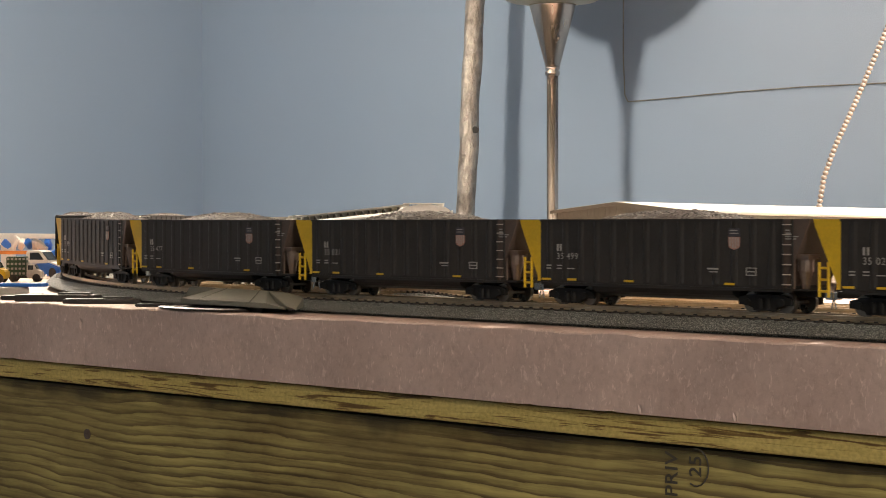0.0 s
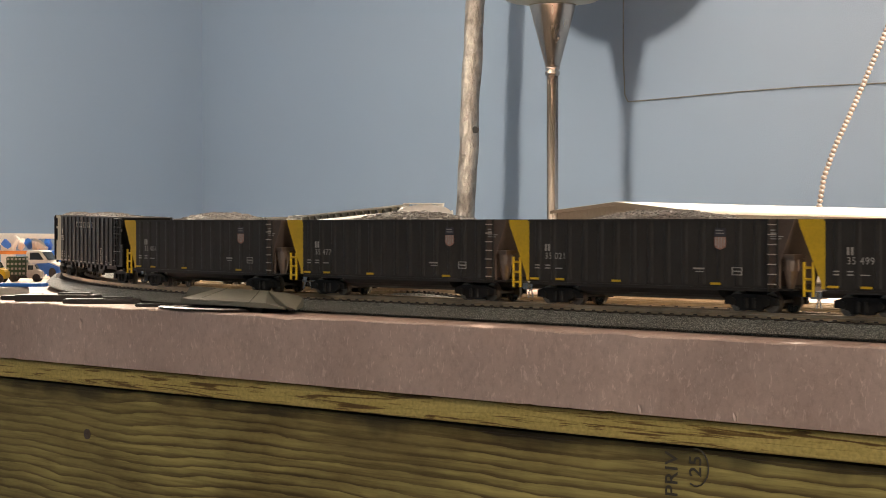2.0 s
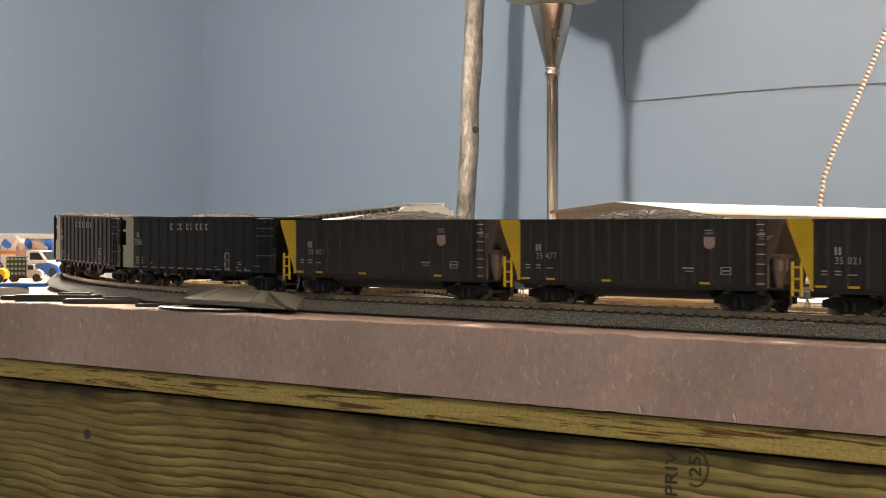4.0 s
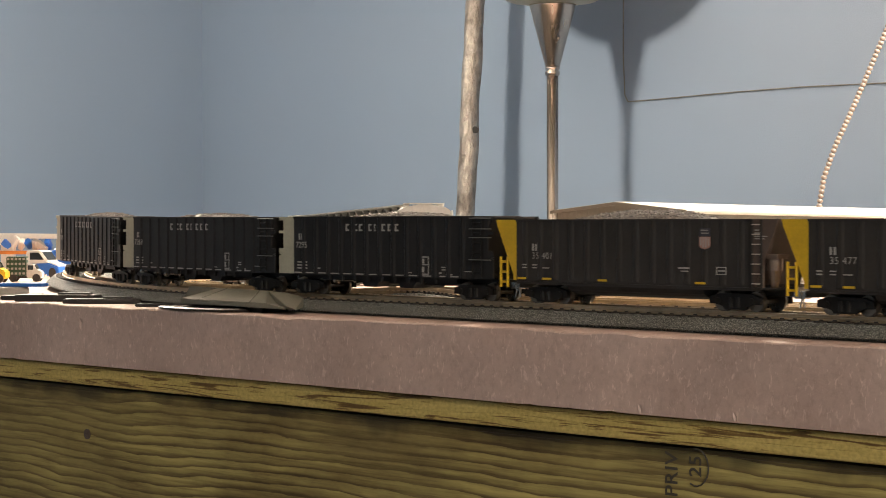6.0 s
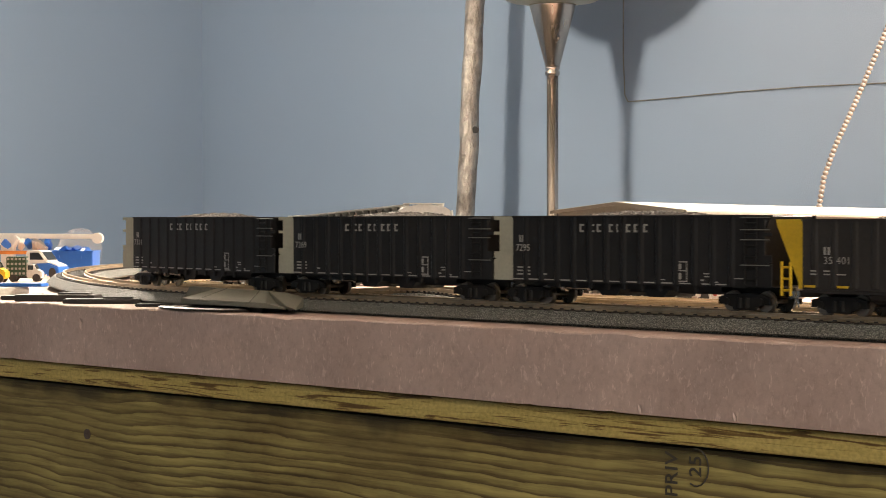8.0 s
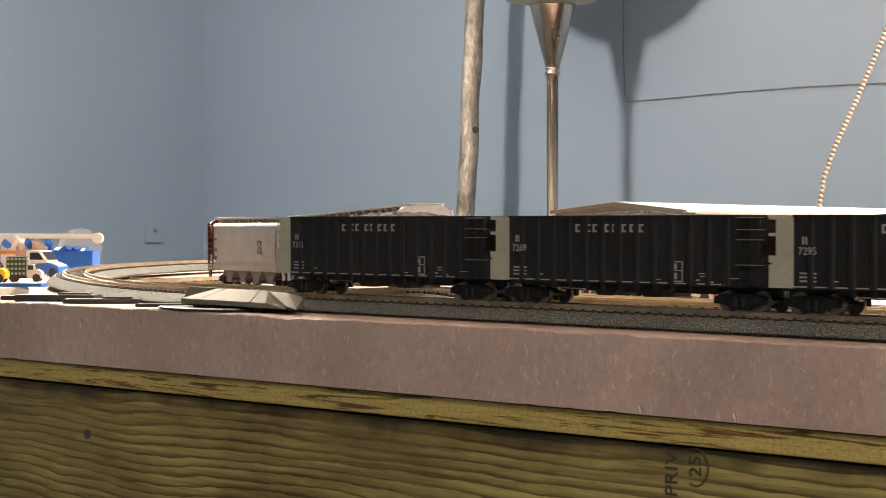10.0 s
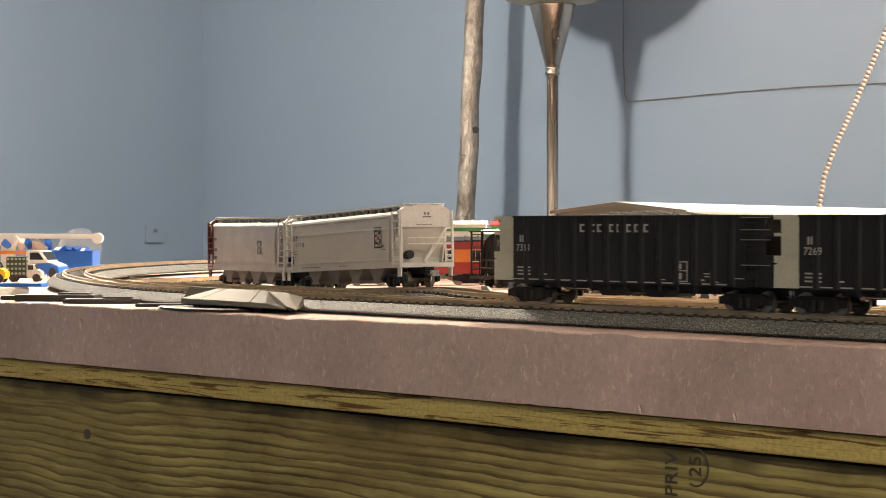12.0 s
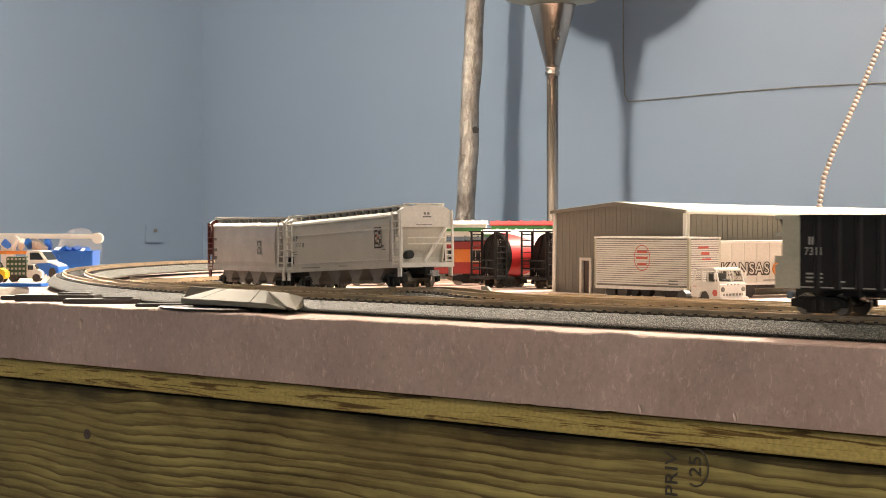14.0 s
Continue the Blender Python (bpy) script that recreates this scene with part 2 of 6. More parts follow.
# ---- mesh helpers ----
def box(bm, center, size, rot=None):
    m = Matrix.Translation(center) @ (rot.to_4x4() if rot else Matrix()) @ Matrix.Diagonal((*size, 1))
    bmesh.ops.create_cube(bm, size=1, matrix=m)
    return bm


def rod(bm, a, b, r, seg=8, r2=None):
    a, b = Vector(a), Vector(b)
    q = (b - a).to_track_quat("Z", "Y").to_matrix().to_4x4()
    bmesh.ops.create_cone(bm, cap_ends=True, segments=seg, radius1=r, radius2=r if r2 is None else r2, depth=(b - a).length, matrix=Matrix.Translation((a + b) / 2) @ q)
    return bm


def prism(bm, outline, x0, x1, axis="x"):
    """A solid between x0 and x1 along an axis with the given outline in the two others."""
    def spot(p, x):
        return {"x": (x, p[0], p[1]), "y": (p[0], x, p[1]), "z": (p[0], p[1], x)}[axis]
    a, b = [bm.verts.new(spot(p, x0)) for p in outline], [bm.verts.new(spot(p, x1)) for p in outline]
    n = len(outline)
    bm.faces.new(a), bm.faces.new(b[::-1])
    for i in range(n):
        bm.faces.new((a[i], b[i], b[(i + 1) % n], a[(i + 1) % n]))
    bmesh.ops.recalc_face_normals(bm, faces=bm.faces)
    return bm


def lathe(bm, rings, seg=32, cx=0.0, cy=0.0):
    """A turned form from (radius, z) pairs."""
    rows = [[bm.verts.new((cx + r * math.cos(6.28318 * i / seg), cy + r * math.sin(6.28318 * i / seg), z)) for i in range(seg)] for r, z in rings]
    for a, b in zip(rows, rows[1:]):
        for i in range(seg):
            bm.faces.new((a[i], a[(i + 1) % seg], b[(i + 1) % seg], b[i]))
    bm.faces.new(rows[0][::-1]), bm.faces.new(rows[-1])
    return bm


def sweep(bm, path, outline, closed=True):
    """The outline (sideways, up) carried along a path of (x, y, heading, z)."""
    rows = []
    for x, y, h, z in path:
        sx, sy = -math.sin(h), math.cos(h)
        rows.append([bm.verts.new((x + sx * o, y + sy * o, z + w)) for o, w in outline])
    n = len(outline)
    for a, b in zip(rows, rows[1:]):
        for i in range(n):
            bm.faces.new((a[i], b[i], b[(i + 1) % n], a[(i + 1) % n]))
    bm.faces.new(rows[0]), bm.faces.new(rows[-1][::-1])
    bmesh.ops.recalc_face_normals(bm, faces=bm.faces)
    return bm


def mesh_of(name, bm, material, bevel=0.0, smooth=False):
    if bevel:
        bmesh.ops.bevel(bm, geom=[e for e in bm.edges if len(e.link_faces) == 2 and e.calc_face_angle() > 0.5], offset=bevel, segments=2, affect="EDGES", clamp_overlap=True)
    me = bpy.data.meshes.new(name)
    bm.to_mesh(me)
    bm.free()
    for m in material if isinstance(material, (list, tuple)) else [material]:
        me.materials.append(m)
    if smooth:
        for f in me.polygons:
            f.use_smooth = True
    return me


def part(name, bm, material, parent=None, label="", bevel=0.0, smooth=False):
    me = bm if isinstance(bm, bpy.types.Mesh) else mesh_of(name, bm, material, bevel, smooth)
    ob = new(name, me)
    ob.parent = parent
    return tagged(ob, label)


def setting(name, bm, material, label, bevel=0.0):
    return tagged(part(name, bm, material, None, label, bevel), category=name.split("_")[0], kind="structure")


def empty(name, label, category, group=""):
    return tagged(new(name), label, category, group)


def text_mesh(words, size, material, spread=1.0, bold=0.012):
    """Lettering as a thin flat mesh in the plane y = 0, reading along +x, centred on its place."""
    cu = bpy.data.curves.new("lettering", "FONT")
    cu.body, cu.size, cu.align_x, cu.align_y, cu.space_character = words, size, "CENTER", "CENTER", spread
    cu.offset = bold * size
    ob = bpy.data.objects.new("lettering", cu)
    me = bpy.data.meshes.new_from_object(ob)
    bpy.data.objects.remove(ob)
    me.transform(Matrix.Rotation(radians(90), 4, "X"))
    me.materials.clear()
    me.materials.append(material)
    return me


def BM():
    return bmesh.new()


# ---- the track's plan ----
DANG, OFFSET, S0, RADIUS = 0.0333, 0.7461, -0.946, 0.740
UX, UY, NX, NY = math.cos(DANG), -math.sin(DANG), math.sin(DANG), math.cos(DANG)
RAIL_Z = 0.0107


def main_line(s, off=0.0):
    """Place and heading on the main line at s metres; off: metres to the far (inner) side."""
    if s >= S0:
        return UX * s + NX * (OFFSET + off), UY * s + NY * (OFFSET + off), -DANG
    cx, cy, r = UX * S0 + NX * (OFFSET + RADIUS), UY * S0 + NY * (OFFSET + RADIUS), RADIUS - off
    ph = (S0 - s) / RADIUS
    if ph > math.pi:
        run = (ph - math.pi) * RADIUS
        return cx + NX * r + UX * run, cy + NY * r + UY * run, -DANG - math.pi
    return cx - r * (NX * math.cos(ph) + UX * math.sin(ph)), cy - r * (NY * math.cos(ph) + UY * math.sin(ph)), -DANG - ph


def rise(s):
    """The curve is shimmed up a little at the end of the table."""
    def ease(k):
        k = min(1.0, max(0.0, k))
        return k * k * (3 - 2 * k)
    return 0.0030 * ease((-1.0 - s) / 0.42) * (1 - ease((-1.75 - s) / 0.5))


def spline(points, step=0.012):
    """A smooth path of (x, y, heading, z) through plan points (x, y, z)."""
    pts = [Vector(p) for p in points]
    pts = [2 * pts[0] - pts[1]] + pts + [2 * pts[-1] - pts[-2]]
    line = []
    for a, b, c, d in zip(pts, pts[1:], pts[2:], pts[3:]):
        n = max(2, int((c - b).length / step))
        for i in range(n):
            t = i / n
            line.append(0.5 * (2 * b + (c - a) * t + (2 * a - 5 * b + 4 * c - d) * t * t + (3 * b - a - 3 * c + d) * t ** 3))
    line.append(pts[-2])
    path = []
    for i, p in enumerate(line):
        q = line[min(i + 1, len(line) - 1)] - line[max(i - 1, 0)]
        path.append((p.x, p.y, math.atan2(q.y, q.x), p.z))
    return path


# ---- room and table ----
WALL_N, WALL_W, WALL_E, WALL_S = 2.75, -3.48, 2.2, -2.6


def room():
    t, h0, h1 = 0.12, FLOOR_Z, CEIL_Z
    mid, tall = (h0 + h1) / 2, h1 - h0
    w, d = WALL_E - WALL_W, WALL_N - WALL_S
    xm, ym = (WALL_E + WALL_W) / 2, (WALL_N + WALL_S) / 2
    setting("wall_north", box(BM(), (xm, WALL_N + t / 2, mid), (w + 2 * t, t, tall)), M_WALL, "light blue painted room wall")
    setting("wall_west", box(BM(), (WALL_W - t / 2, ym, mid), (t, d, tall)), M_WALL, "light blue painted room wall")
    setting("wall_east", box(BM(), (WALL_E + t / 2, ym, mid), (t, d, tall)), M_WALL, "light blue painted room wall")
    setting("wall_south", box(BM(), (xm, WALL_S - t / 2, mid), (w + 2 * t, t, tall)), M_WALL, "light blue painted room wall")
    setting("floor", box(BM(), (xm, ym, h0 - 0.05), (w + 2 * t, d + 2 * t, 0.1)), M_FLOOR, "plain dark carpeted room floor")
    setting("ceiling", box(BM(), (xm, ym, h1 + 0.05), (w + 2 * t, d + 2 * t, 0.1)), M_CEIL, "plain off-white painted ceiling")
    for lx, ly, lz, turn, _, long, wide in LIGHTS:
        hung = lz < CEIL_Z
        # the ceiling panel is added out of view to brighten the front faces
        lamp = empty("work_light" if hung else "ceiling_fill_light", "white work light hanging on two rods" if hung else "unseen ceiling panel added as fill light, with a frosted diffuser", "work light" if hung else "ceiling light", "room lights")
        lamp.matrix_world = pose(lx, ly, lz, TILT if hung else 0, 0, turn)
        part("frame", box(BM(), (0, 0, -0.02), (long + 0.08, wide + 0.08, 0.04)), M_WHITE, lamp, bevel=0.004)
        part("diffuser", box(BM(), (0, 0, -0.052), (long, wide, 0.02)), M_LAMP, lamp, "glowing frosted diffuser")
        for k in (-1, 1) if hung else ():
            up = Matrix.Rotation(radians(-TILT), 3, "X") @ Vector((0, 0, CEIL_Z - lz))
            part("hanger", rod(BM(), (k * long * 0.4, 0, 0), Vector((k * long * 0.4, 0, 0)) + up, 0.003, 8), M_CHROME, lamp)
    pendant = empty("pendant_bulb", "bare round bulb hanging on a thin cord", "pendant lamp", "room lights")
    pendant.matrix_world = pose(*BULB[:3])
    part("bulb", lathe(BM(), [(0.001, -0.030), (0.018, -0.025), (0.028, -0.012), (0.030, 0.0), (0.026, 0.015), (0.014, 0.030), (0.012, 0.040)], 24), M_LAMP, pendant, "glowing glass bulb", smooth=True)
    part("socket", lathe(BM(), [(0.014, 0.038), (0.016, 0.044), (0.016, 0.075), (0.006, 0.085)], 20), M_TIE, pendant, smooth=True)
    part("cord", rod(BM(), (0, 0, 0.08), (0, 0, CEIL_Z - BULB[2]), 0.003, 8), M_TIE, pendant)


FRONT, BACK, LEFT, RIGHT, FOAM_H, PLY_H = 0.718, 2.31, -2.0, 1.5, 0.0381, 0.0119


def foam_board():
    """A foam slab with a ragged, hand-cut front edge, dents and small torn chips."""
    bm, rowsn = BM(), 16
    xs = [LEFT + (-1.36 - LEFT) * i / 90 for i in range(90)] + [-1.36 + 1.08 * i / 900 for i in range(900)] + [-0.28 + (RIGHT + 0.28) * i / 150 for i in range(151)]
    # dents in the cut face: place along the board, height, radius, depth
    dents = [(-1.113, -0.0120, 0.0030, 0.0016), (-1.034, -0.0115, 0.0034, 0.0022), (-1.029, -0.0330, 0.0016, 0.0016), (-0.880, -0.0150, 0.0028, 0.0012), (-0.840, -0.0095, 0.0040, 0.0010), (-0.812, -0.0345, 0.0014, 0.0018),
             (-1.075, -0.0065, 0.0022, 0.0012), (-1.060, -0.0160, 0.0022, 0.0012), (-0.700, -0.0125, 0.0022, 0.0010), (-0.640, -0.0260, 0.0030, 0.0008), (-0.575, -0.0350, 0.0022, 0.0016), (-0.520, -0.0360, 0.0018, 0.0014)]
    rows = []
    for x in xs:
        rag = 0.0012 * noise.noise((x * 9, 1, 0)) + 0.0011 * noise.noise((x * 33, 5, 0)) + 0.0005 * noise.noise((x * 110, 9, 0)) + 0.0003 * noise.noise((x * 330, 2, 0))
        chip = max(0.0, noise.noise((x * 60, 21, 0)) - 0.35) * 0.006
        foot = max(0.0, noise.noise((x * 75, 31, 0)) - 0.32) * 0.0022
        col = [bm.verts.new((x, FRONT + y, rag * k)) for y, k in ((BACK - FRONT, 0.0), (0.05, 0.0), (0.020, 0.15), (0.010, 0.5), (0.004, 0.85))]
        col.append(bm.verts.new((x, FRONT + 0.0006 + chip, rag - 0.0003 - chip * 0.2)))
        for k in range(rowsn):
            z = -0.0010 + rag * (1 - k / rowsn) - chip * 0.5 * (1 - k / rowsn) ** 3 - (FOAM_H - 0.0010 - foot) * k / (rowsn - 1)
            y = FRONT + 0.0005 * noise.noise((x * 14, 3, z * 60)) + 0.00010 * noise.noise((x * 150, 7, z * 150)) + 0.00005 * noise.noise((x * 420, 7, z * 400))
            for dx, dz, r, deep in dents:
                r, deep = r * 0.55, deep * 0.5
                q = ((x - dx) / r) ** 2 + ((z - dz) / (r * 1.3)) ** 2
                if q < 4:
                    y += deep * math.exp(-q * 1.6) - deep * 0.35 * math.exp(-(q - 1.6) ** 2 * 3)
            col.append(bm.verts.new((x, y, max(z, -FOAM_H))))
        col.append(bm.verts.new((x, FRONT + 0.004, -FOAM_H)))
        col.append(bm.verts.new((x, BACK, -FOAM_H)))
        rows.append(col)
    n = len(rows[0])
    for a, b in zip(rows, rows[1:]):
        for i in range(n):
            bm.faces.new((a[i], b[i], b[(i + 1) % n], a[(i + 1) % n]))
    bm.faces.new(rows[0]), bm.faces.new(rows[-1][::-1])
    bmesh.ops.recalc_face_normals(bm, faces=bm.faces)
    ob = part("foam_board", bm, M_FOAM)
    tagged(ob, "pink foam board with a ragged cut edge, lying on plywood", "foam board")


def table():
    t = empty("layout_table", "wooden layout table of plywood on green-treated lumber rails", "table")
    part("plywood_top", box(BM(), ((LEFT + RIGHT) / 2, (FRONT + BACK) / 2 + 0.001, -FOAM_H - 0.0012 - PLY_H / 2), (RIGHT - LEFT, BACK - FRONT - 0.004, PLY_H)), M_PLY, t, "plywood sheet with streaked veneer edge", 0.0006)
    top = -FOAM_H - PLY_H - 0.0028
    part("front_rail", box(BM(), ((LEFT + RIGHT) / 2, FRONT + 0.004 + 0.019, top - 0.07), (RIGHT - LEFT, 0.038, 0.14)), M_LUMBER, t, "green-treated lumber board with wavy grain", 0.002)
    part("back_rail", box(BM(), ((LEFT + RIGHT) / 2, BACK - 0.03, top - 0.07), (RIGHT - LEFT, 0.038, 0.14)), M_LUMBER, t, bevel=0.002)
    for x in (LEFT + 0.1, -0.5, RIGHT - 0.1):
        for y in (FRONT + 0.09, BACK - 0.1):
            part("leg", box(BM(), (x, y, (top - 0.14 + FLOOR_Z) / 2), (0.088, 0.088, top - 0.14 - FLOOR_Z)), M_LUMBER, t, bevel=0.003)
    # the ink stamp on the lumber, reading upwards
    face = FRONT + 0.0036
    for words, x, z, size in (("PRIV", 0.0, 0.0, 0.0105), ("25", 0.0140, 0.0050, 0.0100)):
        me = text_mesh(words, size, M_INK, 1.05)
        ob = part("stamp", me, M_INK, t, "black ink stamp")
        ob.matrix_world = pose(STAMP_X + x, face, STAMP_Z + z, 0, -90, 0)
    bm = BM()
    for i in range(15):
        a0, a1 = radians(-118 + i * 18 - 90), radians(-118 + (i + 1) * 18 - 90)
        if i > 11:
            break
        rod(bm, (0.0088 * math.cos(a0), 0, 0.0072 * math.sin(a0)), (0.0088 * math.cos(a1), 0, 0.0072 * math.sin(a1)), 0.0004, 5)
    ring = part("stamp", bm, M_INK, t, "black ink stamp")
    ring.matrix_world = pose(STAMP_X + 0.0140, face, STAMP_Z + 0.0045, 0, -90, 0)
    bm = BM()
    lathe(bm, [(0.0034, 0), (0.0034, 0.0008), (0.0012, 0.0010), (0.0006, 0.0004)], 14)
    knot = part("knot", bm, M_BROWN, t, "small resin knot")
    knot.matrix_world = pose(KNOT[0], FRONT + 0.0041, KNOT[1], 90, 0, 0)


STAMP_X, STAMP_Z = -0.559, -0.0655
KNOT = (-1.033, -0.0830)


# ---- track ----
def rails_and_bed(path, name, label, bed_label, deep=0.0105):
    """A line of track: moulded ballast bed, two rails and, unless laid singly, its ties."""
    t = empty(name, label, "railway track", "model tracks")
    bed = [(-0.0200, -0.0105), (-0.0204, -0.0094), (-0.0228, -0.0090), (-0.0222, -0.0080), (-0.0168, -0.0034), (0.0168, -0.0034), (0.0222, -0.0080), (0.0228, -0.0090), (0.0204, -0.0094), (0.0200, -0.0105)]
    bed = [(o, -0.0034 + (w + 0.0034) * (deep - 0.0034) / 0.0071) for o, w in bed]
    part("ballast_bed", sweep(BM(), path, bed), M_BALLAST, t, bed_label)
    for side in (-1, 1):
        o = side * 0.0087
        prof = [(o - 0.0013, -0.0028), (o - 0.0013, -0.0023), (o - 0.0004, -0.0020), (o - 0.0004, -0.0008), (o - 0.0006, -0.0006), (o - 0.0006, 0), (o + 0.0006, 0), (o + 0.0006, -0.0006), (o + 0.0004, -0.0008), (o + 0.0004, -0.0020), (o + 0.0013, -0.0023), (o + 0.0013, -0.0028)]
        part("rail", sweep(BM(), path, prof), M_RAIL, t, "nickel rail with brown sides")
    return t


def tie_mesh():
    bm = box(BM(), (0, 0, 0), (0.0030, 0.0300, 0.0020))
    for v in bm.verts:
        if v.co.z > 0:
            v.co.x *= 0.82
            v.co.y *= 0.97
    for side in (-1, 1):
        for k in (-1, 1):
            box(bm, (0, side * 0.0087 + k * 0.0017, 0.0012), (0.0016, 0.0010, 0.0006))
    return mesh_of("tie", bm, M_TIE)


def joined_ties(poses, parent):
    base = tie_mesh()
    vs = [v.co.copy() for v in base.vertices]
    fs = [tuple(p.vertices) for p in base.polygons]
    verts, faces = [], []
    for m in poses:
        k = len(verts)
        verts += [tuple(m @ v) for v in vs]
        faces += [tuple(i + k for i in f) for f in fs]
    me = bpy.data.meshes.new("ties")
    me.from_pydata(verts, [], faces)
    me.materials.append(M_TIE)
    tagged(part("ties", me, M_TIE, parent), kind="stuff")


def spaced(path, step=0.0074):
    """Poses at even steps along a path."""
    out, left = [], 0.0
    for (x0, y0, h0, z0), (x1, y1, h1, z1) in zip(path, path[1:]):
        d = math.hypot(x1 - x0, y1 - y0)
        while left < d:
            k = left / d
            out.append(Matrix.Translation((x0 + (x1 - x0) * k, y0 + (y1 - y0) * k, z0 + (z1 - z0) * k - 0.0036)) @ Matrix.Rotation(h1, 4, "Z"))
            left += step
        left -= d
    return out


def main_path(s0, s1, off=0.0, step=0.015):
    n = int((s1 - s0) / step)
    return [(*main_line(s0 + (s1 - s0) * i / n, off), RAIL_Z + rise(s0 + (s1 - s0) * i / n)) for i in range(n + 1)]


def lay_tracks():
    path = main_path(-3.9, 1.3)
    main = rails_and_bed(path, "main_track", "oval model railway track on moulded grey ballast", "grey moulded ballast roadbed")
    # the stretch nearest to the camera has its ties one by one
    near = spaced(main_path(-1.75, 0.25))[:270]
    far = spaced(main_path(-3.9, -1.75)) + spaced(main_path(0.25, 1.3))
    TIES.extend((main, m) for m in near)
    joined_ties(far, main)

    def on_main(s, off, z):
        x, y, _ = main_line(s, off)
        return (x, y, z)
    siding = spline([on_main(1.2, 0.062, RAIL_Z), on_main(0.3, 0.062, RAIL_Z), on_main(-0.3, 0.062, RAIL_Z), on_main(-0.75, 0.062, RAIL_Z), on_main(-1.0, 0.058, RAIL_Z), (*V(-0.213, 1.405), RAIL_Z - 0.001),
                     (*V(-0.226, 1.49), RAIL_Z - 0.002), (*V(-0.19, 1.62), RAIL_Z - 0.003), (*V(-0.1, 1.74), RAIL_Z - 0.003), (*V(0.1, 1.9), RAIL_Z - 0.003)])
    t = rails_and_bed(siding, "siding_track", "inner siding track on moulded grey ballast", "grey moulded ballast roadbed")
    joined_ties(spaced(siding), t)
    spur = spline([on_main(1.1, 0.122, 0.009), on_main(0.2, 0.122, 0.009), on_main(-0.35, 0.122, 0.0095), (*V(0.072, 1.06), 0.0120), (*V(-0.008, 1.185), 0.0135), (*V(-0.0935, 1.344), 0.0066), (*V(-0.1785, 1.503), 0.0064), (*V(-0.26, 1.65), 0.0062)])
    t = rails_and_bed(spur, "spur_track", "spur track under the parked hopper cars", "grey moulded ballast roadbed")
    joined_ties(spaced(spur), t)


TIES = []


def yard_track():
    """A straight track between the spur and the shed."""
    def spot(k):
        x, y, _ = main_line(k, 0.178) if k >= S0 else main_line(S0, 0.178)
        return (x, y, 0.0062)
    path = spline([spot(-0.88), spot(-0.5), spot(0.0), spot(0.5), spot(1.1)])
    t = rails_and_bed(path, "yard_track", "straight yard track in front of the shed", "grey moulded ballast roadbed", 0.0058)
    joined_ties(spaced(path), t)


def crossing_ramp(s_mid, off, half, depth, high):
    """A hipped plastic road ramp against the side of the track; depth below 0 runs towards the table edge."""
    x, y, h = main_line(s_mid, 0)
    bm = BM()
    near, far = off + depth, off
    low = [(-half, far), (half, far), (half * 0.93, near), (-half * 0.93, near)]
    foot = [bm.verts.new((a, b, 0.0006)) for a, b in low]
    rim = [bm.verts.new((a, b, 0.0032)) for a, b in low]
    top = [bm.verts.new((-half * 0.62, far, high)), bm.verts.new((half * 0.62, far, high)), bm.verts.new((half * 0.52, far + depth * 0.3, high * 0.93)), bm.verts.new((-half * 0.52, far + depth * 0.3, high * 0.93))]
    for i in range(4):
        j = (i + 1) % 4
        bm.faces.new((foot[i], foot[j], rim[j], rim[i]))
        bm.faces.new((rim[i], rim[j], top[j], top[i]))
    bm.faces.new(top), bm.faces.new(foot[::-1])
    bmesh.ops.recalc_face_normals(bm, faces=bm.faces)
    ob = part("crossing_ramp", bm, M_RAMP, None, bevel=0.0005)
    ob.matrix_world = pose(x, y, 0, 0, 0, math.degrees(h))
    tagged(ob, "grey plastic grade crossing ramp beside the track", "crossing ramp", "crossing ramps")
    for k in (-0.24, 0.0, 0.24):
        a, b = Vector((k * 2 * half * 0.52, far + depth * 0.3, high * 0.93)), Vector((k * 2 * half * 0.93, near, 0.0033))
        part("seam", rod(BM(), a, b, 0.00035, 5), M_RAMP, ob)
    part("kerb", prism(BM(), [(half * 0.62, high - 0.002), (half * 0.62, high + 0.0012), (half * 0.72, high + 0.0012), (half * 0.95, 0.0032), (half * 0.86, 0.0032)], far + depth * 0.35, far + depth * 0.42, "y"), M_RAMP, ob, "raised side kerb")


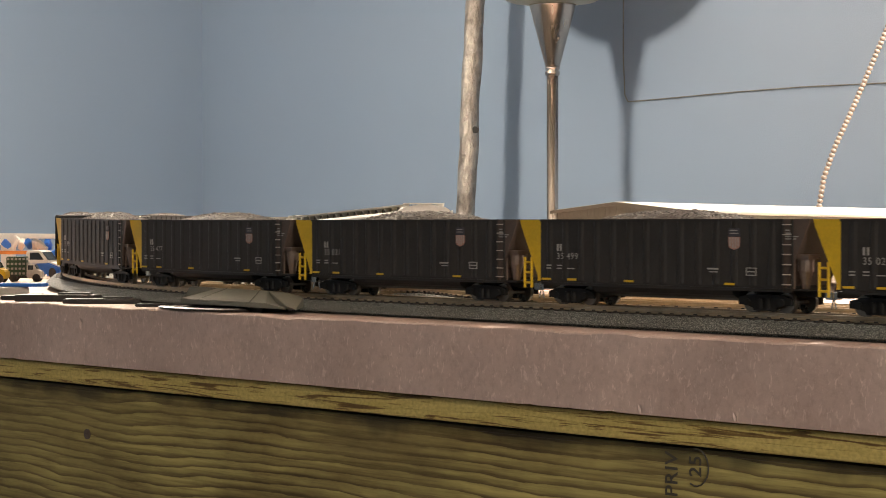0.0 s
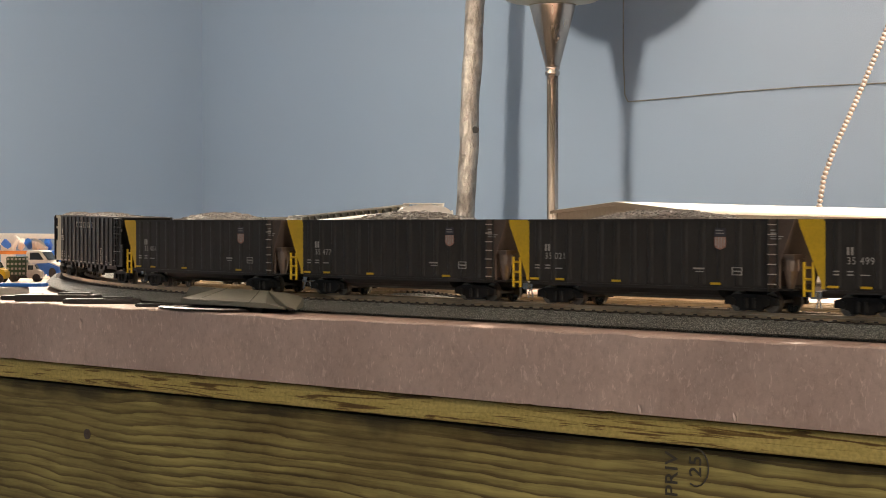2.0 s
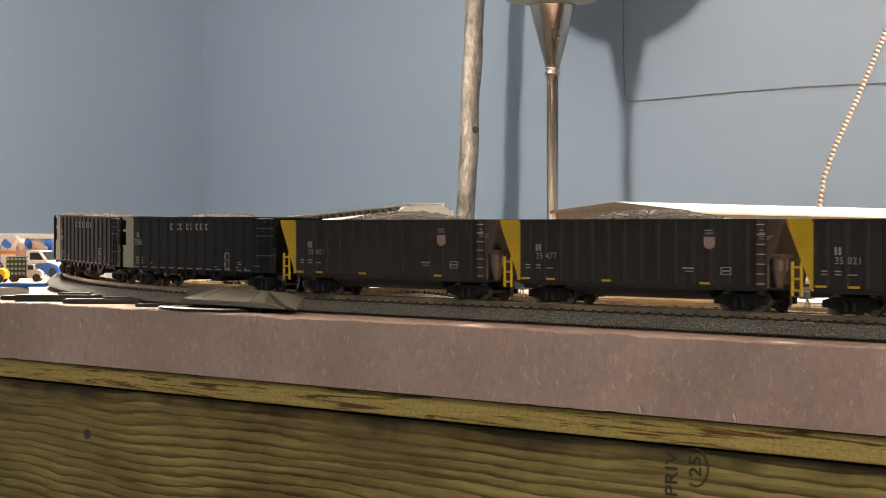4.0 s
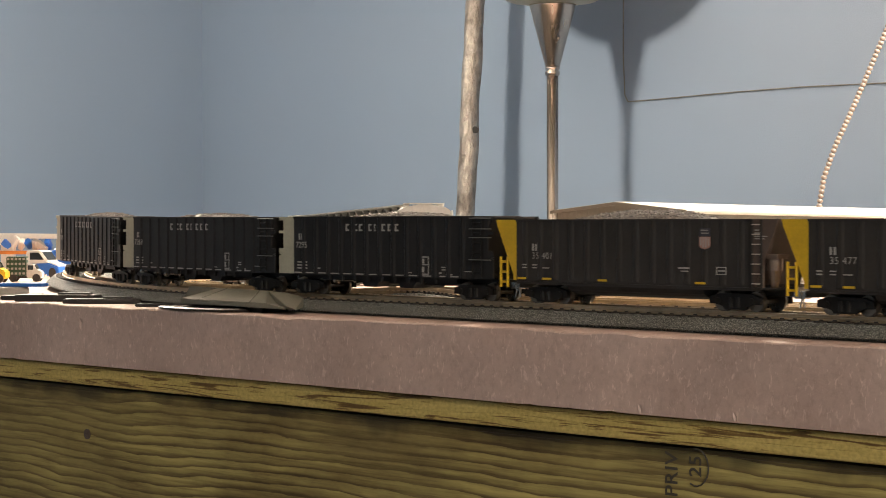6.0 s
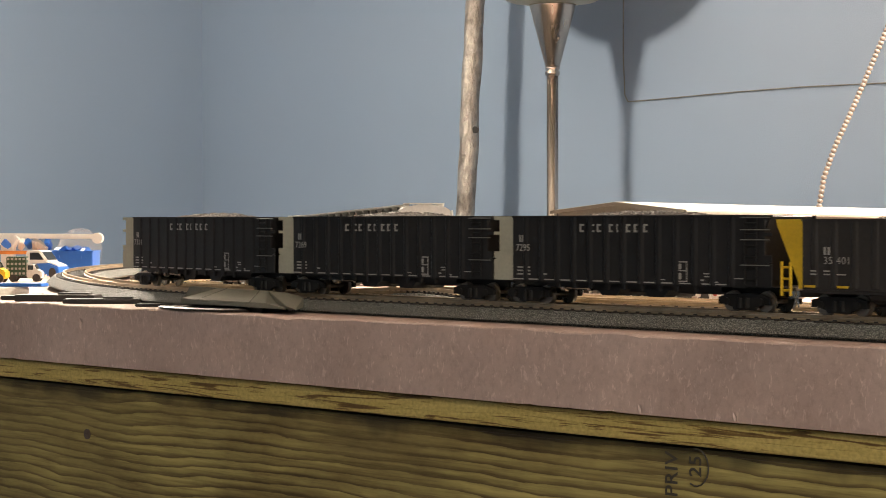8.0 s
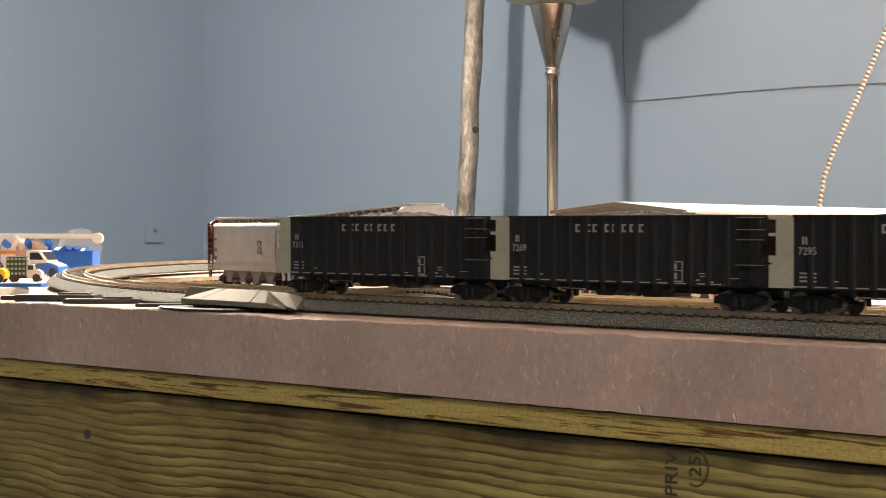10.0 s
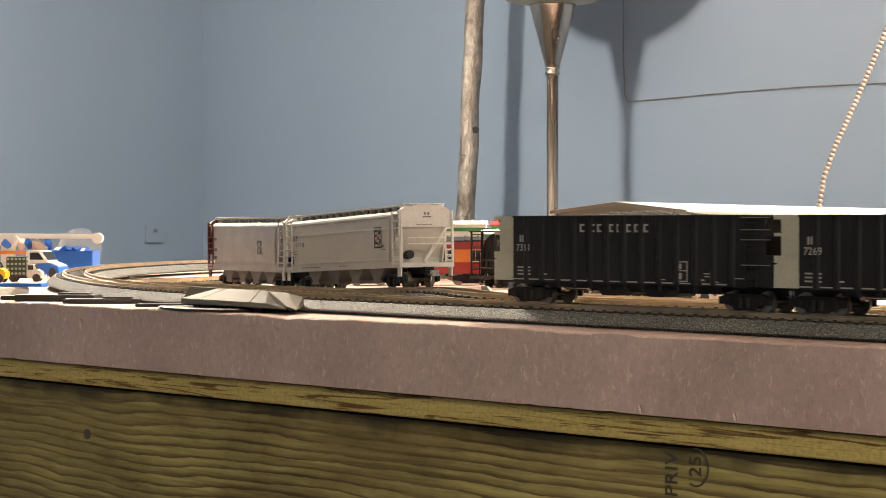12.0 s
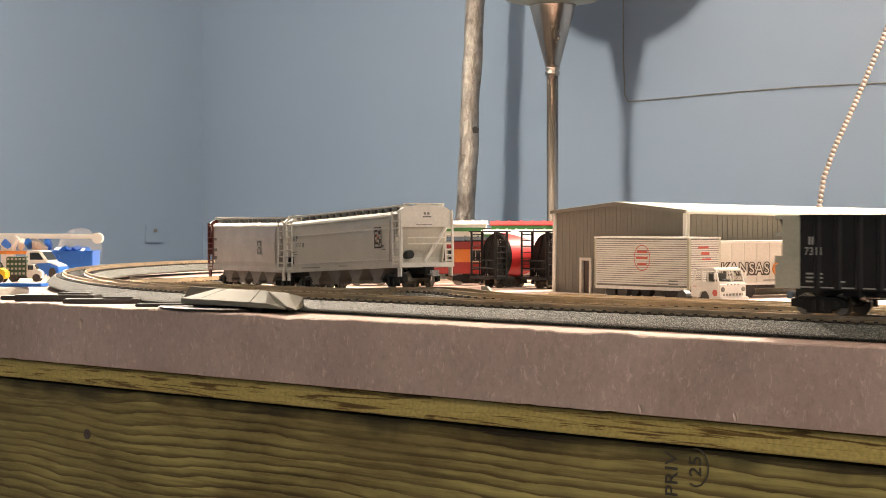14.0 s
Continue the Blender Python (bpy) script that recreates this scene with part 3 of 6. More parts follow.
def road_ramp():
    """The near crossing ramp: a flared sloping deck with raised side wings, clipped to the edge of the roadbed."""
    def place(k, off, z):
        return bm.verts.new((UX * k + NX * (OFFSET + off), UY * k + NY * (OFFSET + off), z))
    bm = BM()
    near, far, low = -0.046, -0.0195, 0.0030
    fl, fr, br, bl = place(-0.972, near, 0.0067), place(-0.888, near, 0.0061), place(-0.9195, far, 0.0121), place(-0.969, far, 0.0124)
    notch, notch_in = place(-0.869, near, 0.0036), place(-0.900, far, 0.0036)
    foot_l, foot_r, foot_n = place(-0.972, near, 0.0034), place(-0.888, near, 0.0032), place(-0.869, near, low)
    base_l, base_r = place(-0.969, far, low), place(-0.900, far, low)
    for loop in ((fl, fr, br, bl), (fl, bl, base_l, foot_l), (fl, foot_l, foot_r, fr), (fr, notch, notch_in, br), (fr, foot_r, foot_n, notch), (bl, br, notch_in, base_r, base_l),
                 (foot_l, base_l, base_r, foot_n, foot_r), (notch, foot_n, base_r, notch_in)):
        bm.faces.new(loop)
    bmesh.ops.recalc_face_normals(bm, faces=bm.faces)
    ob = part("crossing_ramp", bm, M_RAMP, None, bevel=0.0003)
    tagged(ob, "grey plastic grade crossing ramp beside the track", "crossing ramp", "crossing ramps")
    bm = BM()
    a, b, c = place(-0.9160, far - 0.002, 0.0119), place(-0.8966, far - 0.002, 0.0113), place(-0.8700, near + 0.002, 0.0046)
    d, e = place(-0.8850, far, 0.0090), place(-0.8600, near, 0.0034)
    f, g, h = place(-0.9160, far - 0.002, 0.0030), place(-0.8850, far, 0.0030), place(-0.8600, near, 0.0028)
    for loop in ((a, c, b), (b, c, e, d), (a, b, d, g, f), (a, f, c), (f, h, c), (c, h, e), (e, h, g, d), (f, g, h)):
        bm.faces.new(loop)
    bmesh.ops.recalc_face_normals(bm, faces=bm.faces)
    part("side_wing", bm, M_RAMP, ob, "raised side wing", 0.0002)
    bm = BM()
    a, b, c, d = [[place(k, off, z) for off in (far - 0.001, far + 0.003)] for k, z in ((-0.998, 0.0128), (-0.967, 0.0123), (-0.967, low), (-1.006, low))]
    for loop in ([q[0] for q in (a, b, c, d)], [q[1] for q in (a, b, c, d)], *[(p[0], p[1], q[1], q[0]) for p, q in ((a, b), (b, c), (c, d), (d, a))]):
        bm.faces.new(loop)
    bmesh.ops.recalc_face_normals(bm, faces=bm.faces)
    part("side_wing", bm, M_RAMP, ob, "raised side wing", 0.0002)
    for k0, k1 in ((-0.9600, -0.9540), (-0.9265, -0.9030)):
        a = Vector((UX * k1 + NX * (OFFSET + near), UY * k1 + NY * (OFFSET + near), 0.0064))
        b = Vector((UX * k0 + NX * (OFFSET + far), UY * k0 + NY * (OFFSET + far), 0.0123))
        part("seam", rod(BM(), a, b, 0.00030, 5), M_DKSEAM, ob, "dark panel joint")
    for k in (-0.955, -0.905):
        part("foot", box(BM(), (UX * k + NX * (OFFSET - 0.030), UY * k + NY * (OFFSET - 0.030), 0.0016), (0.012, 0.020, 0.0030)), M_TIE, ob, "black plastic foot")


# ---- the coal train ----
PITCH = 0.1867
UP_FIRST, UP_LAST, UP_BOGIES = 0.0, 0.1545, (0.0165, 0.1405)
SHARED = {}


def shared(key, make):
    """Alike parts of the cars share their mesh."""
    if key not in SHARED:
        SHARED[key] = make()
    return SHARED[key]


def wheelset_mesh():
    bm = BM()
    for side in (-1, 1):
        y = side * 0.0083
        rod(bm, (0, y - 0.0012, 0), (0, y + 0.0012, 0), 0.0048, 18)
        rod(bm, (0, y - side * 0.0014, 0), (0, y - side * 0.0010, 0), 0.0054, 18)
        for k in range(3):
            a = 2.094 * k
            box(bm, (0.0026 * math.cos(a), y + side * 0.0013, 0.0026 * math.sin(a)), (0.0008, 0.0004, 0.0008))
    rod(bm, (0, -0.0125, 0), (0, 0.0125, 0), 0.0011, 8)
    return mesh_of("wheelset", bm, M_STEEL)


def sideframe_mesh(side):
    bm = BM()
    y = side * 0.0118
    prism(bm, [(-0.0152, 0.0036), (-0.0152, 0.0070), (-0.0090, 0.0086), (0.0090, 0.0086), (0.0152, 0.0070), (0.0152, 0.0036), (0.0108, 0.0036), (0.0070, 0.0024), (0.0062, 0.0010), (-0.0062, 0.0010), (-0.0070, 0.0024), (-0.0108, 0.0036)], y - 0.0011, y + 0.0011, "y")
    for k in (-1, 1):
        rod(bm, (k * 0.0100, y, 0.0050), (k * 0.0100, y + side * 0.0020, 0.0050), 0.0018, 10)
        rod(bm, (k * 0.0022, y + side * 0.0012, 0.0020), (k * 0.0022, y + side * 0.0012, 0.0068), 0.0011, 8)
    return mesh_of("sideframe", bm, M_TRUCK)


def bogie(car, x):
    """A two-axle truck under the car: bolster, sideframes and turning wheelsets."""
    me = shared("bolster", lambda: mesh_of("bogie", rod(box(BM(), (0, 0, 0.0072), (0.0052, 0.0236, 0.0032)), (0, 0, 0.0085), (0, 0, 0.0108), 0.004, 12), M_TRUCK))
    b = part("bogie", me, M_TRUCK, car, "black two-axle bogie")
    b.matrix_local = pose(x, 0, 0)
    for side in (-1, 1):
        part("sideframe", shared("frame%d" % side, lambda: sideframe_mesh(side)), M_TRUCK, b)
    sets = []
    for k in (-1, 1):
        w = part("wheelset", shared("wheelset", wheelset_mesh), M_STEEL, b, "blackened metal wheelset")
        w.matrix_local = pose(k * 0.0100, 0, 0.0048)
        sets.append((w, k))
    BOGIES.append((b, car, x, sets))


BOGIES = []


def coupler_mesh():
    bm = BM()
    box(bm, (0, 0, 0.0085), (0.010, 0.0022, 0.0022))
    box(bm, (0.0052, 0.0006, 0.0085), (0.0034, 0.0046, 0.0036))
    rod(bm, (0.0048, -0.0012, 0.0072), (0.0040, -0.0018, 0.0022), 0.0004, 6)
    return mesh_of("coupler", bm, M_BRIGHT)


def coal_mesh(x0, x1, half, rim, high, seed):
    """A heap of chips: a rough mound with many loose angular lumps on it."""
    rng = random.Random(seed)
    nx, ny = 90, 22
    verts, faces = [], []

    def top(u, v):
        lift = math.sin(math.pi * min(1, max(0, (u - 0.10) / 0.80))) ** 0.75 if 0.10 < u < 0.90 else 0
        side = max(0.0, 1 - abs(2 * v - 1) ** 2.4)
        lump = 0.0010 * noise.noise((u * 30 + seed, v * 8, 0)) + 0.0006 * noise.noise((u * 80, v * 22, seed))
        return rim - 0.004 + (high + 0.004) * lift * (0.25 + 0.75 * side) + lump
    for i in range(nx + 1):
        for j in range(ny + 1):
            u, v = i / nx, j / ny
            verts.append((x0 + (x1 - x0) * u, half * (2 * v - 1), top(u, v)))
    for i in range(nx):
        for j in range(ny):
            a = i * (ny + 1) + j
            faces.append((a, a + ny + 1, a + ny + 2, a + 1))
    for _ in range(4600):
        u, v = rng.uniform(0.08, 0.92), rng.uniform(0.03, 0.97)
        c = Vector((x0 + (x1 - x0) * u, half * (2 * v - 1), top(u, v) + 0.0002))
        r = rng.uniform(0.00022, 0.0005)
        k = len(verts)
        q = Euler((rng.uniform(0, 6), rng.uniform(0, 6), rng.uniform(0, 6))).to_matrix()
        for p in ((1, 0, 0), (-1, 0.2, 0), (0, 1, 0.1), (0.1, -1, 0), (0, 0, 0.8), (0.1, 0, -0.8)):
            verts.append(tuple(c + q @ (Vector(p) * r)))
        faces += [(k + a, k + b, k + d) for a, b, d in ((0, 2, 4), (2, 1, 4), (1, 3, 4), (3, 0, 4), (2, 0, 5), (1, 2, 5), (3, 1, 5), (0, 3, 5))]
    me = bpy.data.meshes.new("coal_load")
    me.from_pydata(verts, [], faces)
    me.materials.append(M_COAL)
    return me


def put(me, name, parent, x, y, z, label="", turn=0.0):
    ob = part(name, me, None, parent, label)
    ob.matrix_local = pose(x, y, z, 0, 0, turn)
    if name in ("lettering", "coal_load"):
        tagged(ob, kind="stuff")
    return ob


def bars(rows, material, depth=0.00012):
    """Unreadable small print: flat bars (x, z, width, height)."""
    bm = BM()
    for x, z, w, h in rows:
        box(bm, (x, 0, z), (w, depth, h))
    return mesh_of("lettering", bm, material)


HALF = 0.0178


def ladder_mesh(w, z0, z1, rungs, material, r=0.00045, rails=True):
    bm = BM()
    for i in range(rungs):
        z = z0 + (z1 - z0) * (i + 0.5) / rungs
        rod(bm, (-w / 2, 0, z), (w / 2, 0, z), r, 6)
    if rails:
        for k in (-1, 1):
            rod(bm, (k * w / 2, 0, z0), (k * w / 2, 0, z1), r * 1.2, 6)
    return mesh_of("ladder", bm, material)


def tub_walls(car, key, x0, x1, z0, z1, half, material, thick=0.0008):
    """Open-topped body: two sides, two ends, a floor and a rim, each a part."""
    xm, zm = (x0 + x1) / 2, (z0 + z1) / 2
    side = shared(key + "side", lambda: mesh_of("side_wall", box(BM(), (0, 0, 0), (x1 - x0, thick, z1 - z0)), material))
    rim = shared(key + "rim", lambda: mesh_of("top_rail", box(BM(), (0, 0, 0), (x1 - x0 + 0.001, 0.0016, 0.0012)), material, 0.0002))
    end = shared(key + "end", lambda: mesh_of("end_wall", box(BM(), (0, 0, 0), (thick, 2 * half - 2 * thick, z1 - z0)), material))
    cap = shared(key + "cap", lambda: mesh_of("top_rail", box(BM(), (0, 0, 0), (0.0016, 2 * half - 0.0026, 0.0012)), material))
    for k in (-1, 1):
        put(side, "side_wall", car, xm, k * (half - thick / 2), zm)
        put(rim, "top_rail", car, xm, k * (half - 0.0004), z1 - 0.0005)
    for x in (x0 + thick / 2, x1 - thick / 2):
        put(end, "end_wall", car, x, 0, zm)
        put(cap, "top_rail", car, x, 0, z1 - 0.0005)
    put(shared(key + "floor", lambda: mesh_of("floor_plate", box(BM(), (0, 0, 0), (x1 - x0 - 0.002, 2 * half - 2 * thick, 0.001)), material)), "floor_plate", car, xm, 0, z0 + 0.0005)


def up_tub():
    """The deep rounded tub between the trucks."""
    z0 = 0.0118
    arc = [(-0.0150, z0)] + [(0.0150 * math.cos(a), z0 - 0.0002 - 0.0068 * abs(math.sin(a)) ** 0.7) for a in [math.pi + 0.15 + i * (math.pi - 0.3) / 10 for i in range(11)]] + [(0.0150, z0)]
    return mesh_of("tub", prism(BM(), arc, 0.034, 0.123), M_UP)


def rib_mesh(z0, z1, w, deep, material):
    bm = BM()
    prism(bm, [(-w / 2, 0), (w / 2, 0), (w * 0.22, -deep), (-w * 0.22, -deep)], z0, z1, "z")
    return mesh_of("rib", bm, material)


def end_brace(sign, material):
    """One sloping end plate, in the plane of the side."""
    top, foot = 0.0150, 0.0022
    return mesh_of("end_brace", prism(BM(), [(0, 0.0122), (0, 0.0441), (sign * top, 0.0441), (sign * (top - 0.0008), 0.0410), (sign * foot, 0.0150), (sign * foot, 0.0122)], -0.0005, 0.0005, "y"), material)


def slope_sheet(sign, material):
    top = 0.0150
    return mesh_of("slope_sheet", prism(BM(), [(sign * (top - 0.001), 0.0436), (sign * (top - 0.0005), 0.0441), (sign * 0.0003, 0.0135), (0, 0.0130)], -HALF + 0.001, HALF - 0.001, "y"), material)


def up_car(number, order):
    """Charcoal bathtub coal gondola; x = 0 is the rear corner of its side, z = 0 the top of the rails."""
    car = empty("coal_gondola", "charcoal coal gondola with yellow end braces and a heaped coal load", "train car", "coal train")
    tub_walls(car, "up", 0, UP_LAST, 0.0118, 0.0442, HALF, M_UP)
    part("tub", shared("up_tub", up_tub), M_UP, car, "charcoal rounded under-tub")
    put(shared("up_sill", lambda: mesh_of("side_sill", box(BM(), (0, 0, 0), (UP_LAST, 2 * HALF - 0.0006, 0.0014)), M_UP)), "side_sill", car, UP_LAST / 2, 0, 0.0110)
    put(shared("up_spine", lambda: mesh_of("center_sill", box(BM(), (0, 0, 0), (UP_LAST + 0.024, 0.006, 0.0030)), M_UP)), "center_sill", car, UP_LAST / 2, 0, 0.0092)
    rib = shared("up_rib", lambda: rib_mesh(0.0130, 0.0432, 0.0044, 0.00055, M_UP))
    for i in range(14):
        for k in (-1, 1):
            put(rib, "rib", car, 0.0065 + i * 0.0109, k * HALF, 0, turn=0 if k < 0 else 180)
    for k in (-1, 1):
        put(shared("brace_y", lambda: end_brace(-1, M_YELLOW)), "end_brace", car, 0, k * (HALF - 0.0005), 0, "yellow sloping end brace")
        put(shared("brace_b", lambda: end_brace(1, M_BROWN)), "end_brace", car, UP_LAST, k * (HALF - 0.0005), 0, "brown sloping end brace")
    put(shared("sheet_y", lambda: slope_sheet(-1, M_BROWN)), "slope_sheet", car, 0, 0, 0, "brown slope sheet")
    put(shared("sheet_b", lambda: slope_sheet(1, M_BROWN)), "slope_sheet", car, UP_LAST, 0, 0, "brown slope sheet")
    yl = shared("yladder", lambda: ladder_mesh(0.0050, 0.0085, 0.0245, 3, M_YELLOW, 0.0006))
    tall = shared("tladder", lambda: mesh_of("rung", rod(BM(), (-0.0025, 0, 0), (0.0025, 0, 0), 0.00028, 6), M_RUNG))
    stile = shared("stile", lambda: mesh_of("ladder_stile", box(BM(), (0, 0, 0.0277), (0.0007, 0.0009, 0.0328)), M_UP))
    deck = shared("deck", lambda: mesh_of("end_platform", box(box(BM(), (0, 0, 0.0112), (0.0050, 0.0080, 0.0010)), (0, 0, 0.0100), (0.0110, 0.0060, 0.0026)), M_UP))
    tank = shared("tank", lambda: mesh_of("brake_tank", rod(rod(rod(box(box(BM(), (0, 0, 0.0272), (0.0098, 0.0090, 0.0012)), (0, 0, 0.0262), (0.0086, 0.0080, 0.0012)), (0, 0, 0.0118), (0, 0, 0.0200), 0.0018, 10, 0.0034), (0, 0, 0.0200), (0, 0, 0.0258), 0.0038, 12), (-0.0042, -0.0030, 0.0118), (-0.0042, -0.0030, 0.0260), 0.0005, 6), M_TANK))
    for k in (-1, 1):
        put(yl, "ladder", car, -0.0095, k * (HALF - 0.0005), 0, "yellow end ladder")
        for i in range(7):
            put(tall, "rung", car, UP_LAST + 0.0030, k * (HALF + 0.0008), 0.0138 + i * 0.00464, "thin pale ladder rung")
        put(stile, "ladder_stile", car, UP_LAST + 0.0004, k * (HALF + 0.0004), 0)
        put(stile, "ladder_stile", car, UP_LAST + 0.0058, k * (HALF + 0.0004), 0)
    put(deck, "end_platform", car, -0.0040, 0, 0)
    put(deck, "end_platform", car, UP_LAST + 0.0040, 0, 0)
    put(shared("tank_shelf", lambda: mesh_of("tank_shelf", box(BM(), (0, 0, 0.0114), (0.0090, 0.0090, 0.0008)), M_UP)), "tank_shelf", car, UP_LAST + 0.0090, -0.0120, 0)
    put(tank, "brake_tank", car, UP_LAST + 0.0090, -0.0120, 0, "brown metallic brake cylinder")
    cp = shared("coupler", coupler_mesh)
    put(cp, "coupler", car, UP_LAST + 0.0120, 0, 0, "bright metal coupler")
    put(cp, "coupler", car, -0.0120, 0, 0, "bright metal coupler", 180)
    dash = shared("ymark", lambda: bars([(0, 0, 0.0062, 0.0011)], M_YELLOW))
    small = shared("upprint", lambda: bars([(0.0065, 0.0205, 0.0032, 0.0006), (0.0065, 0.0190, 0.0032, 0.0006), (0.0140, 0.0205, 0.0034, 0.0006), (0.0140, 0.0190, 0.0034, 0.0006), (0.0220, 0.0190, 0.0050, 0.0005),
                                            (0.1140, 0.0205, 0.0068, 0.0008), (0.1145, 0.0190, 0.0050, 0.0005), (0.1370, 0.0212, 0.0062, 0.0004), (0.1370, 0.0178, 0.0062, 0.0004), (0.1342, 0.0195, 0.0005, 0.0034), (0.1398, 0.0195, 0.0005, 0.0034), (0.1370, 0.0195, 0.0042, 0.0006),
                                            (0.0128, 0.0297, 0.0012, 0.0036), (0.0150, 0.0297, 0.0012, 0.0036)], M_MARK))
    shield = shared("shield", lambda: mesh_of("emblem", prism(BM(), [(-0.0034, 0.0013), (0.0034, 0.0013), (0.0034, -0.0028), (0.0026, -0.0040), (0.0000, -0.0049), (-0.0026, -0.0040), (-0.0034, -0.0028)], -0.0001, 0.0001, "y"), M_PINKMARK))
    crest = shared("crest", lambda: mesh_of("emblem", prism(BM(), [(-0.0035, 0.0016), (0.0035, 0.0016), (0.0032, 0.0051), (0.0020, 0.0056), (0.0000, 0.0051), (-0.0020, 0.0056), (-0.0032, 0.0051)], -0.0001, 0.0001, "y"), M_BLUEMARK))
    ebars = shared("endprint", lambda: bars([(0, 0.0390, 0.0024, 0.0007), (0.0008, 0.0376, 0.0040, 0.0007), (0.0022, 0.0361, 0.0074, 0.0005), (0.0016, 0.0350, 0.0060, 0.0005)], M_MARK))
    stripe = shared("crestline", lambda: bars([(-0.0003, 0.0044, 0.0044, 0.0004), (0, 0.0030, 0.0048, 0.0004), (-0.0024, -0.0010, 0.0006, 0.0040), (-0.0008, -0.0013, 0.0006, 0.0052), (0.0008, -0.0013, 0.0006, 0.0052), (0.0024, -0.0010, 0.0006, 0.0040)], M_MARK))
    for k in (-1, 1):
        y, turn, base = k * (HALF + 0.00075), (0 if k < 0 else 180), (0 if k < 0 else UP_LAST)
        sg = 1 if k < 0 else -1
        for x in (0.0045, 0.0225, 0.0610, 0.1240):
            put(dash, "stripe", car, x, k * (HALF + 0.0006), 0.0134, "yellow reflective stripe")
        put(small, "lettering", car, base, y, 0, "small white stencilled marks", turn)
        put(shield, "emblem", car, base + sg * 0.1270, y, 0.0345, "faded red shield emblem", turn)
        put(crest, "emblem", car, base + sg * 0.1270, y, 0.0345, "dark shield top", turn)
        put(stripe, "emblem", car, base + sg * 0.1270, y + k * 0.00015, 0.0345, "thin white shield stripes", turn)
        put(ebars, "lettering", car, UP_LAST + 0.0030, k * (HALF + 0.0002), 0, "", turn)
        put(shared("no" + number, lambda: text_mesh(number, 0.0047, M_MARK, 1.15, 0.0)), "lettering", car, base + sg * 0.0195, y, 0.0252, "white car number", turn)
    put(coal_mesh(0.002, UP_LAST - 0.002, HALF - 0.0012, 0.0442, 0.0043, order), "coal_load", car, 0, 0, 0, "heaped load of black coal chips")
    for x in UP_BOGIES:
        bogie(car, x)
    CARS.append((car, UP_BOGIES, -(4 - order) * PITCH))
    return car


K_LAST, K_BOGIES, K_TOP = 0.1530, (0.0060, 0.1480), 0.0461


def k_bay():
    return mesh_of("hopper_bay", prism(BM(), [(-0.0105, 0.0118), (0.0105, 0.0118), (0.0050, 0.0056), (-0.0050, 0.0056)], -0.012, 0.012, "y"), M_KBLACK)


def k_end(sign, material):
    """Side plate past the bolster, notched on its outer edge."""
    bm = BM()
    w = 0.0148
    notch = [(0, 0.0122), (0, 0.0459), (w, 0.0459), (w, 0.0440), (w * 0.72, 0.0440), (w * 0.72, 0.0378), (w, 0.0378), (w, 0.0362), (w * 0.72, 0.0362), (w * 0.72, 0.0272), (w, 0.0272), (w, 0.0240), (w * 0.86, 0.0235), (w, 0.0228), (w, 0.0122)]
    prism(bm, [(sign * a, b) for a, b in notch], -0.0005, 0.0005, "y")
    return mesh_of("end_plate", bm, material)


